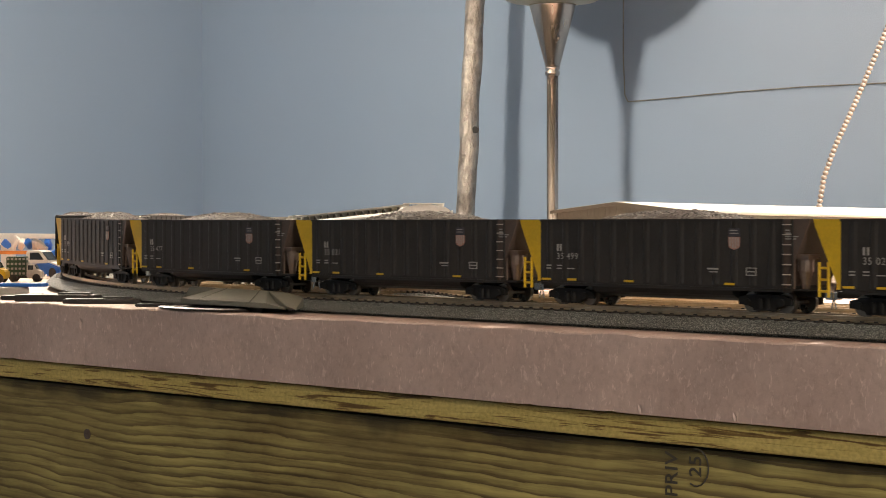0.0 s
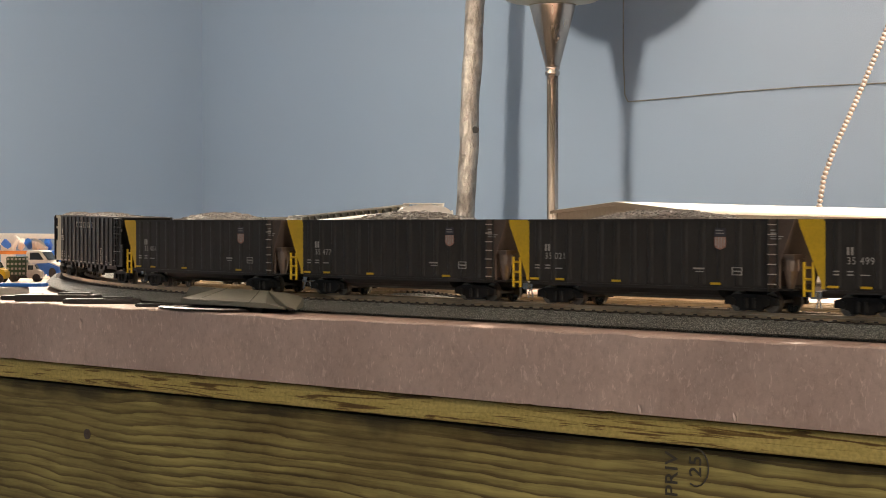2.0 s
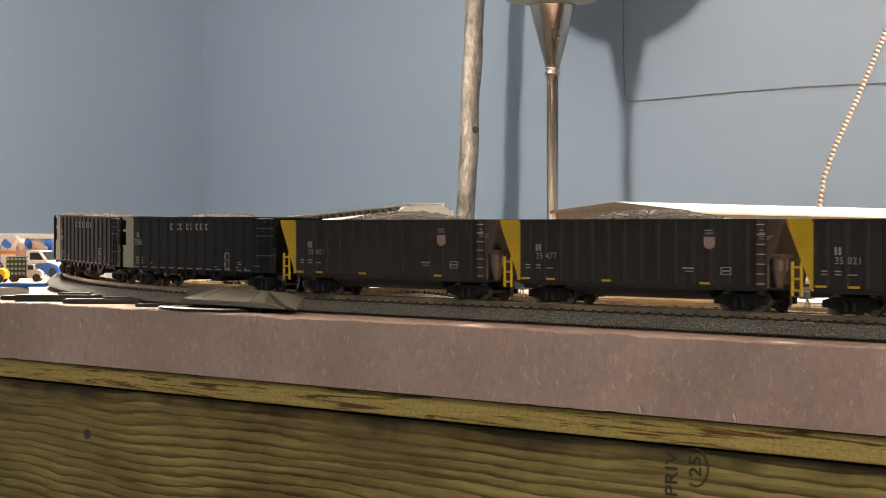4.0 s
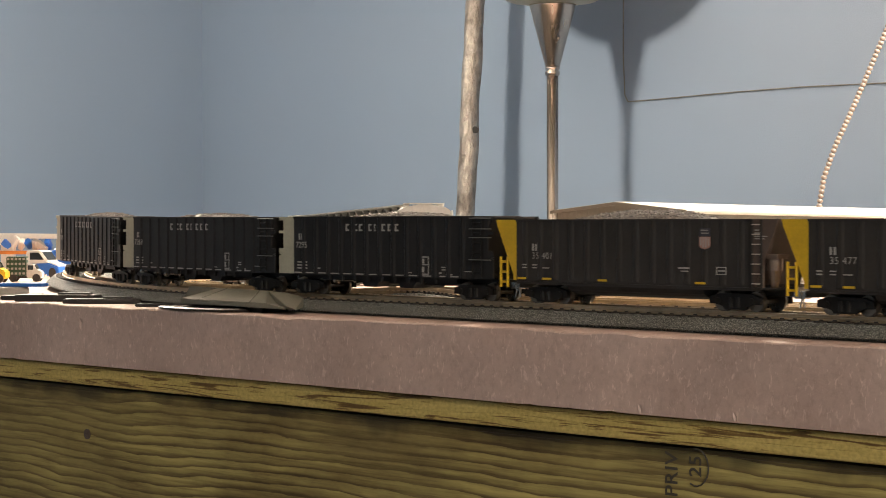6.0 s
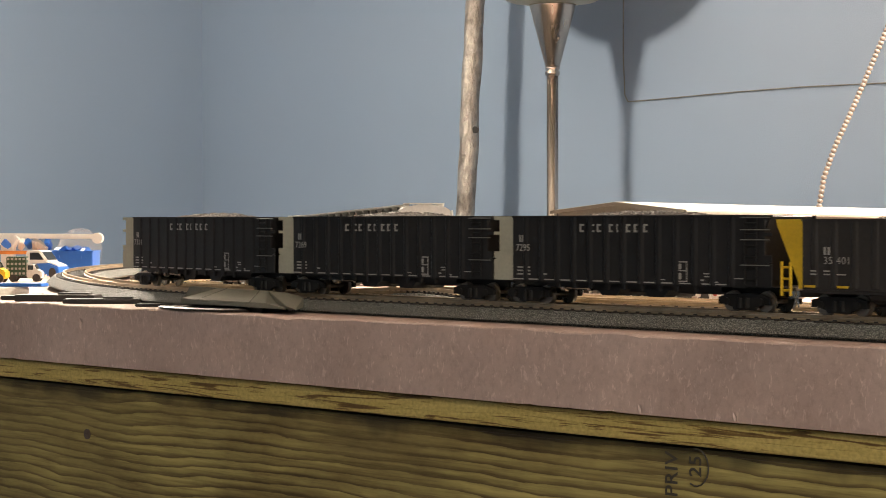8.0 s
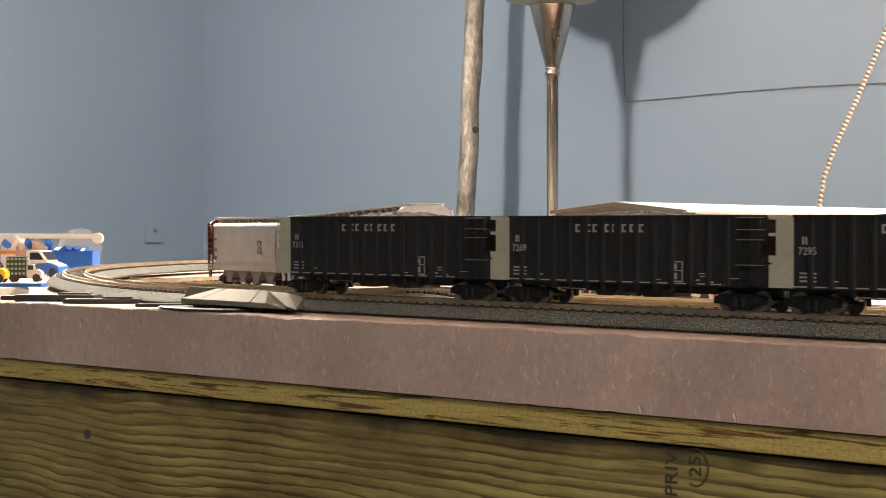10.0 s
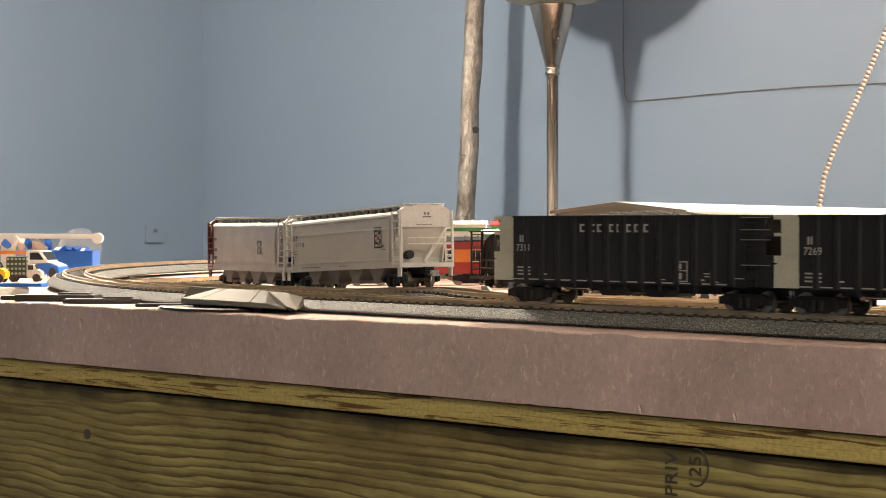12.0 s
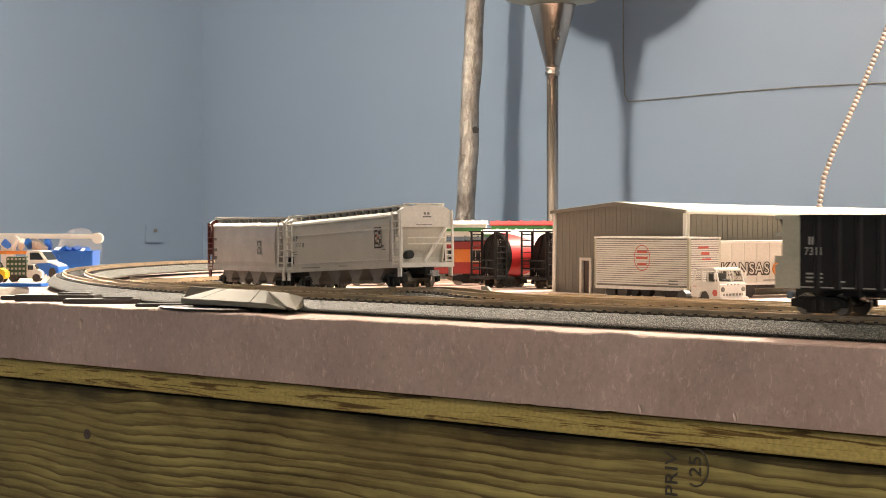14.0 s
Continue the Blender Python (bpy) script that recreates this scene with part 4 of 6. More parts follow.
def k_car(number, order):
    car = empty("coal_hopper", "black ribbed coal hopper with cream end plates and coal load", "train car", "coal train")
    tub_walls(car, "k", -0.0005, K_LAST + 0.0005, 0.0118, K_TOP, HALF, M_KBLACK)
    for x in (0.062, 0.093):
        put(shared("k_bay", k_bay), "hopper_bay", car, x, 0, 0)
    put(shared("k_spine", lambda: mesh_of("center_sill", box(BM(), (0, 0, 0), (K_LAST + 0.026, 0.0080, 0.0042)), M_KBLACK)), "center_sill", car, K_LAST / 2, 0, 0.0096)
    put(shared("k_frame", lambda: mesh_of("underframe", box(BM(), (0, 0, 0), (0.115, 0.024, 0.0026)), M_KBLACK)), "underframe", car, K_LAST / 2, 0, 0.0104)
    rib = shared("k_rib", lambda: rib_mesh(0.0122, 0.0452, 0.0042, 0.0008, M_KBLACK))
    toe = shared("k_toe", lambda: mesh_of("rib_foot", prism(BM(), [(-0.0014, 0.0125), (0.0014, 0.0125), (0.0006, 0.0088), (-0.0006, 0.0088)], -0.0009, 0.0007, "y"), M_KBLACK))
    for i in range(13):
        for k in (-1, 1):
            put(rib, "rib", car, 0.0090 + i * 0.0113, k * HALF, 0, turn=0 if k < 0 else 180)
            if 1 < i < 11:
                put(toe, "rib_foot", car, 0.0090 + i * 0.0113, k * (HALF - 0.0012), 0, turn=0 if k < 0 else 180)
    for k in (-1, 1):
        put(shared("k_end_c", lambda: k_end(-1, M_CREAM)), "end_plate", car, 0, k * (HALF - 0.0006), 0, "cream notched end plate")
        put(shared("k_end_b", lambda: k_end(1, M_KBLACK)), "end_plate", car, K_LAST, k * (HALF - 0.0006), 0)
    sheet = shared("k_slope", lambda: mesh_of("slope_sheet", prism(BM(), [(0.0135, 0.0455), (0.0128, 0.0458), (-0.0004, 0.0150), (0.0004, 0.0146)], -HALF + 0.0012, HALF - 0.0012, "y"), M_KBLACK))
    put(sheet, "slope_sheet", car, K_LAST, 0, 0)
    put(sheet, "slope_sheet", car, 0, 0, 0, turn=180)
    lad = shared("k_lad", lambda: ladder_mesh(0.0068, 0.0130, 0.0450, 6, M_TRUCK, 0.0004))
    grab = shared("k_grab", lambda: mesh_of("grab_iron", rod(BM(), (-0.0085, 0, 0), (0.0085, 0, 0), 0.00024, 6), M_LIDS))
    for k in (-1, 1):
        put(lad, "ladder", car, K_LAST + 0.0030, k * (HALF + 0.0004), 0)
        for z in (0.0450, 0.0392, 0.0345, 0.0225):
            put(grab, "grab_iron", car, K_LAST + 0.0060, k * (HALF + 0.0010), z, "thin pale grab iron")
    rodm = shared("k_rod", lambda: mesh_of("brake_rod", rod(rod(rod(BM(), (0, 0, 0), (0.017, 0, 0), 0.0006, 8), (-0.0012, 0, 0), (0.0012, 0, 0), 0.0022, 12), (0.0160, 0, 0), (0.0185, 0, 0), 0.0014, 8), M_BRIGHT))
    put(rodm, "brake_rod", car, 0.0300, -0.0100, 0.0088, "bright metal brake rod")
    cp = shared("coupler", coupler_mesh)
    put(cp, "coupler", car, K_LAST + 0.0120, 0, 0, "bright metal coupler")
    put(cp, "coupler", car, -0.0120, 0, 0, "bright metal coupler", 180)
    dashes = [(0.0145 + i * 0.0113, 0.0130, 0.0068, 0.0006) for i in range(10)] + [(0.0030, 0.0130, 0.0105, 0.0006), (0.1340, 0.0130, 0.0150, 0.0006)]
    print_rows = dashes + [(0.0048, 0.0343, 0.0010, 0.0036), (0.0066, 0.0343, 0.0010, 0.0036), (0.0084, 0.0343, 0.0010, 0.0036), (0.0102, 0.0343, 0.0010, 0.0036)]
    for r in range(3):
        print_rows += [(0.0050, 0.0192 - r * 0.0018, 0.0042, 0.0008), (0.0100, 0.0192 - r * 0.0018, 0.0042, 0.0008)]
    print_rows += [(0.0198, 0.0188, 0.0016, 0.0008), (0.0214, 0.0158, 0.0056, 0.0007), (0.1010, 0.0146, 0.0056, 0.0005), (0.1300, 0.0180, 0.0046, 0.0006), (0.1308, 0.0166, 0.0052, 0.0006), (0.1270, 0.0148, 0.0020, 0.0008), (0.1340, 0.0140, 0.0050, 0.0007), (0.1480, 0.0160, 0.0090, 0.0004)]
    print_rows += [(0.1140, 0.0235, 0.0075, 0.0006), (0.1140, 0.0192, 0.0075, 0.0005), (0.1140, 0.0140, 0.0075, 0.0006), (0.1106, 0.0188, 0.0005, 0.0098), (0.1174, 0.0188, 0.0005, 0.0098), (0.1130, 0.0212, 0.0020, 0.0028), (0.1130, 0.0165, 0.0020, 0.0032)]
    # the owner's name, letter by letter as plain bars
    for x, w in ((0.0487, 0.0030), (0.0558, 0.0030), (0.0604, 0.0028), (0.0685, 0.0026), (0.0728, 0.0012), (0.0799, 0.0030), (0.0852, 0.0030), (0.0912, 0.0028)):
        print_rows += [(x - w * 0.30, 0.0398, w * 0.42, 0.0042), (x + w * 0.2, 0.0414, w * 0.6, 0.0009), (x + w * 0.2, 0.0382, w * 0.6, 0.0009)]
    small = shared("kprint", lambda: bars(print_rows, M_MARK))
    for k in (-1, 1):
        turn, base, sg = (0 if k < 0 else 180), (0 if k < 0 else K_LAST), (1 if k < 0 else -1)
        put(small, "lettering", car, base, k * (HALF + 0.0002), 0, "white stencilled marks and dashes", turn)
        put(shared("no" + number, lambda: text_mesh(number, 0.0050, M_MARK, 1.05)), "lettering", car, base + sg * 0.0078, k * (HALF + 0.00105), 0.0293, "white car number", turn)
    put(coal_mesh(0.0, K_LAST, HALF - 0.0012, K_TOP, 0.0019, 20 + order), "coal_load", car, 0, 0, 0, "low heaped load of black coal chips")
    for x in K_BOGIES:
        bogie(car, x)
    CARS.append((car, K_BOGIES, -3 * PITCH - 0.1854 - order * 0.1838))
    return car


CARS = []


def train():
    for order, number in ((5, "35 021"), (4, "35 499"), (3, "35 021"), (2, "35 477"), (1, "35 401")):
        up_car(number, order)
    for order, number in ((0, "7295"), (1, "7269"), (2, "7311")):
        k_car(number, order)


# ---- parked cars and buildings on the layout ----
def aim(right0, ahead0, right1, ahead1):
    """Heading in degrees of the plan line from one place to another."""
    (x0, y0), (x1, y1) = V(right0, ahead0), V(right1, ahead1)
    return math.degrees(math.atan2(y1 - y0, x1 - x0))


def covered_hopper(m, body, label, L=0.164, smooth_side=False, dark_end=None):
    """A covered hopper car, x along its length, z = 0 at the rails; smooth_side: a bulging side with no seams."""
    car = empty("covered_hopper", label, "train car", "parked hopper cars")
    W, top = 0.0182, 0.0445
    paint = {-1: dark_end or M_WHITE, 1: M_WHITE}
    inner = L / 2 - 0.0165
    side = [(0.0168, 0.0135), (0.0184, 0.0190), (0.0190, 0.0290), (0.0186, 0.0385), (0.0176, top)] if smooth_side else [(W, 0.0135), (W, 0.0400), (W - 0.0006, 0.0432), (W - 0.0012, top)]
    roof = [(W - 0.0034, top + 0.0022), (0, top + 0.0044)]

    def ring(rows):
        return [(-y, z) for y, z in rows] + [(y, z) for y, z in rows[::-1] if y > 0]
    part("body", prism(BM(), ring(side + roof), -inner, inner), body, car, bevel=0.0004)
    crown = [(W - 0.0002, 0.0372), (W - 0.0002, top + 0.0030), (W - 0.0040, top + 0.0052), (0.0030, top + 0.0068), (0, top + 0.0068)]
    for e in (-1, 1):
        # the end: upper bulkhead, sloping cheeks, slope sheet, diagonal brace and frame
        xe, em = e * (L / 2 - 0.0006), paint[e]
        part("end_bulkhead", prism(BM(), ring(crown), e * (L / 2 - 0.0055), e * (L / 2 - 0.0022)), em, car, bevel=0.0004)
        part("end_roof", prism(BM(), ring([(W - 0.0008, top - 0.0006), (W - 0.0012, top + 0.0012)] + roof), e * (inner - 0.0002), e * (L / 2 - 0.0050)), body, car)
        for k in (-1, 1):
            cheek = [(e * inner, 0.0150), (e * inner, 0.0440), (e * (L / 2 - 0.0052), 0.0440), (e * (L / 2 - 0.0078), 0.0360), (e * (inner + 0.0045), 0.0195), (e * (inner + 0.0030), 0.0150)]
            part("end_cheek", prism(BM(), cheek, k * (W - 0.0014), k * (W - 0.0004), "y"), body, car, bevel=0.0002)
            if k > 0:
                part("end_brace", rod(BM(), (xe - e * 0.0030, 0.0150, 0.0372), (xe - e * 0.0075, 0.0020, 0.0160), 0.0012, 6), em, car)
        part("slope_sheet", prism(BM(), [(e * (L / 2 - 0.0050), 0.0378), (e * (L / 2 - 0.0060), 0.0384), (e * (inner - 0.0040), 0.0150), (e * (inner - 0.0026), 0.0146)], -W + 0.0015, W - 0.0015, "y"), body, car)
        part("end_sill", box(BM(), (xe - e * 0.001, 0, 0.0138), (0.0030, 2 * W, 0.0028)), em, car, bevel=0.0003)
        part("end_deck", box(BM(), (xe - e * 0.008, 0, 0.0128), (0.015, 2 * W - 0.004, 0.0010)), M_LIDS, car)
        part("grab_rail", rod(BM(), (xe, -W + 0.005, 0.0268), (xe, W, 0.0268), 0.0005, 6), em, car)
        part("grab_rail", rod(BM(), (xe, -W + 0.005, 0.0306), (xe, W - 0.006, 0.0306), 0.0004, 6), em, car)
        bm = BM()
        for i in range(4):
            z = 0.0165 + i * 0.0034
            rod(bm, (xe, W - 0.0052, z), (xe, W - 0.0004, z), 0.0004, 6)
        box(bm, (xe, W - 0.0054, 0.0205), (0.0008, 0.0008, 0.0130))
        part("end_ladder", bm, em, car, "short white end ladder")
        part("port", rod(BM(), (xe - e * 0.0180, -0.0068, 0.0205), (xe - e * 0.0094, -0.0068, 0.0205), 0.0026, 16), M_DARK, car, "black round end opening")
        if dark_end and e < 0:
            part("end_panel", box(BM(), (xe - e * 0.0012, 0, 0.034), (0.0006, 2 * W, 0.022)), dark_end, car, "dark red end panel")
        part("center_sill", box(BM(), (e * (L / 2 - 0.010), 0, 0.0104), (0.024, 0.0062, 0.0042)), M_TRUCK, car)
        part("crosswalk", box(BM(), (e * (L / 2 - 0.004), 0, top + 0.0072), (0.0050, 2 * W - 0.010, 0.0007)), M_WHITE, car, "pale roof crosswalk")
    for k in (-1, 1):
        part("side_sill", box(BM(), (0, k * (W - 0.0002), 0.0143), (L - 0.002, 0.0016, 0.0040)), body, car, bevel=0.0003)
        if not smooth_side:
            part("seam", box(BM(), (0, k * (W + 0.0002), 0.0372), (L - 0.038, 0.0010, 0.0009)), M_WHITE, car, "pale raised seam")
            part("seam", box(BM(), (0, k * (W + 0.0002), 0.0180), (L - 0.030, 0.0010, 0.0006)), M_WHITE, car, "pale raised seam")
        part("eave", prism(BM(), [(k * (W + 0.0002), top - 0.0003), (k * (W - 0.0002), top + 0.0010), (k * (W - 0.0036), top + 0.0028), (k * (W - 0.0042), top + 0.0020), (k * (W - 0.0012), top - 0.0004)], -L / 2 + 0.006, L / 2 - 0.006), M_WHITE, car, "pale sloping roof eave")
        # dark board stands in for the shaded roof band below the walkway
        part("roof_shade_board", box(BM(), (0, k * 0.0100, top + 0.0044), (L - 0.022, 0.0008, 0.0030)), M_LIDS, car, "dark board for the shade under the walkway")
        part("walkway", box(BM(), (0, k * 0.0122, top + 0.0062), (L - 0.008, 0.0044, 0.0012)), M_WHITE, car, "pale roof walkway")
        for i in range(16):
            x = (i - 7.5) * (L - 0.014) / 15.5
            part("bracket", prism(BM(), [(k * 0.0142, top + 0.0060), (k * 0.0142, top + 0.0055), (k * 0.0128, top + 0.0026), (k * 0.0112, top + 0.0026), (k * 0.0104, top + 0.0060)], x - 0.0006, x + 0.0006), M_WHITE, car)
        for e in (-1, 1):
            xe, em = e * (L / 2 - 0.0006), paint[e]
            part("ladder", ladder_at(xe - e * 0.0056, k * (W + 0.0004), 0.0125, 0.0475, 8, 0.0096, em), em, car)
            part("post", box(BM(), (xe, k * (W - 0.0004), 0.0300), (0.0012, 0.0012, 0.0345)), em, car)
            part("step", box(BM(), (xe - e * 0.003, k * (W - 0.0004), 0.0098), (0.0042, 0.0010, 0.0060)), em, car)
    for x in (-0.0435, -0.0145, 0.0145, 0.0435):
        x *= L / 0.164
        for k in (-1, 1):
            part("hopper_bay", prism(BM(), [(x - 0.0125, 0.0135), (x + 0.0125, 0.0135), (x + 0.0040, 0.0052), (x - 0.0040, 0.0052)], k * 0.0016, k * 0.0150, "y"), M_BAY, car, "dirty grey hopper bay")
        part("outlet", box(BM(), (x, 0, 0.0046), (0.0120, 0.030, 0.0020)), M_BAY, car, "grey outlet gate", 0.0003)
    for i in range(6):
        part("hatch", box(BM(), ((i - 2.5) * 0.0245 * L / 0.164, 0, top + 0.0055), (0.0200, 0.0070, 0.0022)), M_LIDS, car, bevel=0.0006)
    x0, y = -L / 2 + 0.0180, -0.0193 if smooth_side else -W - 0.0003
    if smooth_side:
        put(bars([(x0, 0.0352, 0.0050, 0.0018), (x0, 0.0272, 0.0060, 0.0022), (x0, 0.0215, 0.0066, 0.0022)], M_LIDS), "lettering", car, 0, y, 0, "grey stencilled marks")
        put(bars([(0, 0.0038, 0.0076, 0.0014), (-0.0030, 0.0020, 0.0016, 0.0028), (0.0030, 0.0020, 0.0016, 0.0028), (0, -0.0004, 0.0046, 0.0014), (0.0030, -0.0026, 0.0016, 0.0028), (-0.0030, -0.0026, 0.0016, 0.0028), (0, -0.0046, 0.0076, 0.0014)], M_LIDS), "emblem", car, 0.0300, y - 0.0002, 0.0300, "dark grey square emblem")
    else:
        # reporting marks stay plain bars, the number is lettered
        put(bars([(x0 - 0.0030, 0.0352, 0.0006, 0.0036), (x0 - 0.0018, 0.0352, 0.0006, 0.0036), (x0 - 0.0006, 0.0352, 0.0006, 0.0036), (x0 + 0.0018, 0.0352, 0.0008, 0.0036), (x0 + 0.0032, 0.0362, 0.0014, 0.0014),
                  (x0 - 0.001, 0.0262, 0.0080, 0.0005), (x0, 0.0245, 0.0060, 0.0005), (x0 - 0.002, 0.0228, 0.0050, 0.0005), (x0 + 0.0130, 0.0306, 0.0026, 0.0032), (0.0640, 0.0262, 0.0030, 0.0016), (0.0655, 0.0240, 0.0050, 0.0006), (-0.045, 0.0150, 0.030, 0.0006), (0.006, 0.0150, 0.012, 0.0005)], M_LIDS), "lettering", car, 0, y - 0.0006, 0, "grey stencilled marks")
        put(text_mesh("11767", 0.0040, M_LIDS, 1.1), "lettering", car, x0 + 0.0030, y - 0.0001, 0.0306, "grey car number")
        put(bars([(0, 0.0060, 0.0098, 0.0010), (0, -0.0062, 0.0098, 0.0010), (-0.0047, 0, 0.0008, 0.0130), (0.0047, 0, 0.0008, 0.0130), (-0.0018, 0.0042, 0.0030, 0.0012), (0.0022, 0.0030, 0.0022, 0.0022), (-0.0026, 0.0012, 0.0018, 0.0016), (0.0006, -0.0006, 0.0020, 0.0014), (0.0030, -0.0022, 0.0016, 0.0028),
                  (-0.0012, -0.0036, 0.0026, 0.0014), (0.0016, -0.0044, 0.0020, 0.0012), (-0.0034, -0.0030, 0.0010, 0.0024)], M_INK), "emblem", car, 0.0565, y - 0.0002, 0.0318, "black square feather emblem")
        put(bars([(-0.0008, 0.0014, 0.0018, 0.0012), (0.0014, 0.0002, 0.0014, 0.0010), (-0.0020, -0.0014, 0.0014, 0.0012)], M_REDINK), "emblem", car, 0.0565, y - 0.0004, 0.0318, "red emblem figure")
        put(bars([(-0.0014, 0.0456, 0.0016, 0.0014), (0.0010, 0.0456, 0.0016, 0.0014), (0, 0.0436, 0.0060, 0.0008), (-0.002, 0.0388, 0.0110, 0.0004)], M_LIDS), "lettering", car, L / 2 - 0.0020, 0.001, 0, turn=90)
    for x in (-L / 2 + 0.024, L / 2 - 0.024):
        bogie_still(car, x)
    cp = shared("coupler", coupler_mesh)
    put(cp, "coupler", car, L / 2 + 0.002, 0, 0, "bright metal coupler")
    put(cp, "coupler", car, -L / 2 - 0.002, 0, 0, "bright metal coupler", 180)
    car.matrix_world = m
    return car


def ladder_at(x, y, z0, z1, rungs, w, material):
    bm = BM()
    for i in range(rungs):
        z = z0 + (z1 - z0) * (i + 0.5) / rungs
        rod(bm, (x - w / 2, y, z), (x + w / 2, y, z), 0.00045, 6)
    for k in (-1, 1):
        rod(bm, (x + k * w / 2, y, z0), (x + k * w / 2, y, z1), 0.0006, 6)
    return bm


def bogie_still(car, x):
    me = shared("bolster", lambda: None)
    b = part("bogie", me, M_TRUCK, car, "black two-axle bogie")
    b.matrix_local = pose(x, 0, 0)
    for side in (-1, 1):
        part("sideframe", shared("frame%d" % side, lambda: None), M_TRUCK, b)
    for k in (-1, 1):
        w = part("wheelset", shared("wheelset", wheelset_mesh), M_STEEL, b, "blackened metal wheelset")
        w.matrix_local = pose(k * 0.0100, 0, 0.0048)


def slope_pose(a, b, za, zb, t):
    """A pose on the line from plan place a to b (right, ahead), pitched with its heights, t metres from b back."""
    (x0, y0), (x1, y1) = V(*a), V(*b)
    d = math.hypot(x1 - x0, y1 - y0)
    k = 1 - t / d
    return pose(x0 + (x1 - x0) * k, y0 + (y1 - y0) * k, za + (zb - za) * k, 0, -math.degrees(math.atan2(zb - za, d)), math.degrees(math.atan2(y1 - y0, x1 - x0)))


def cylinder_hopper(m, label):
    """A round-bodied hopper: black end bulkheads and frames, white barrel with a red wedge."""
    car = empty("cylindrical_hopper", label, "train car", "parked cars by the shed")
    L, r, zc = 0.150, 0.0198, 0.0270
    part("barrel", rod(BM(), (-L / 2 + 0.016, 0, zc), (L / 2 - 0.016, 0, zc), r, 40), M_WHITE, car, "white round barrel")
    # the red wedge wraps the barrel, longest at mid height
    bm, seg = BM(), 24
    for e in (-1, 1):
        rows = []
        for i in range(seg + 1):
            a = math.pi * (0.04 + 0.92 * i / seg)
            x1 = L / 2 - 0.017 - 0.038 * math.sin(a) ** 1.6
            rows.append([bm.verts.new((x, e * -(r + d) * math.sin(a), zc + (r + d) * math.cos(a))) for x, d in ((L / 2 - 0.0165, 0.0003), (x1, 0.0003), (x1, -0.0004), (L / 2 - 0.0165, -0.0004))])
        for p, q in zip(rows, rows[1:]):
            for i in range(4):
                bm.faces.new((p[i], q[i], q[(i + 1) % 4], p[(i + 1) % 4]))
    bmesh.ops.recalc_face_normals(bm, faces=bm.faces)
    part("wedge", bm, M_RED, car, "red painted wedge")
    for e in (-1, 1):
        part("barrel_end", rod(BM(), (e * (L / 2 - 0.0168), 0, zc), (e * (L / 2 - 0.0140), 0, zc), r + 0.0006, 40, r - 0.0004), M_TRUCK, car, "black round barrel end")
        xe = e * (L / 2 - 0.001)
        for k in (-1, 1):
            part("post", rod(BM(), (xe, k * 0.0172, 0.008), (xe, k * 0.0172, 0.0478), 0.0009, 6), M_TRUCK, car)
            part("post", rod(BM(), (xe - e * 0.0125, k * 0.0180, 0.008), (xe - e * 0.0125, k * 0.0180, 0.0478), 0.0008, 6), M_TRUCK, car)
            part("ladder", ladder_at(xe - e * 0.0062, k * 0.0182, 0.008, 0.048, 8, 0.010, M_TRUCK), M_TRUCK, car)
            part("brace", rod(BM(), (xe - e * 0.0120, k * 0.0150, 0.0110), (xe - e * 0.0128, k * 0.0050, 0.0450), 0.0010, 6), M_TRUCK, car)
            part("post", rod(BM(), (xe, k * 0.0050, 0.010), (xe, k * 0.0050, 0.0250), 0.0006, 6), M_TRUCK, car)
        part("end_deck", box(BM(), (xe - e * 0.009, 0, 0.0088), (0.020, 0.037, 0.0022)), M_TRUCK, car)
        part("end_roof", box(BM(), (xe - e * 0.007, 0, 0.0480), (0.017, 0.038, 0.0010)), M_TRUCK, car)
        part("roof_hoop", rod(rod(BM(), (xe - e * 0.004, -0.006, 0.0480), (xe - e * 0.004, -0.006, 0.0505), 0.0004, 6), (xe - e * 0.004, -0.006, 0.0505), (xe - e * 0.004, 0.006, 0.0505), 0.0004, 6), M_TRUCK, car)
        for z in (0.0170, 0.0235):
            part("grab_rail", rod(BM(), (xe, -0.0172, z), (xe, 0.0172, z), 0.0006, 6), M_TRUCK, car)
        part("brake_box", box(BM(), (xe - e * 0.0030, 0.0110, 0.0180), (0.0044, 0.0060, 0.0080)), M_TRUCK, car, bevel=0.0006)
    part("walkway", box(BM(), (0, 0, 0.0484), (L - 0.01, 0.010, 0.0006)), M_TRUCK, car)
    part("center_sill", box(BM(), (0, 0, 0.0085), (L - 0.01, 0.008, 0.004)), M_TRUCK, car)
    put(bars([(0, 0.0020, 0.0040, 0.0010), (0, 0, 0.0040, 0.0010), (0, -0.002, 0.0040, 0.0010)], M_MARK), "lettering", car, L / 2 - 0.0136, 0.006, 0.039, "small pale print", 90)
    for x in (-0.052, 0.052):
        bogie_still(car, x)
    car.matrix_world = m


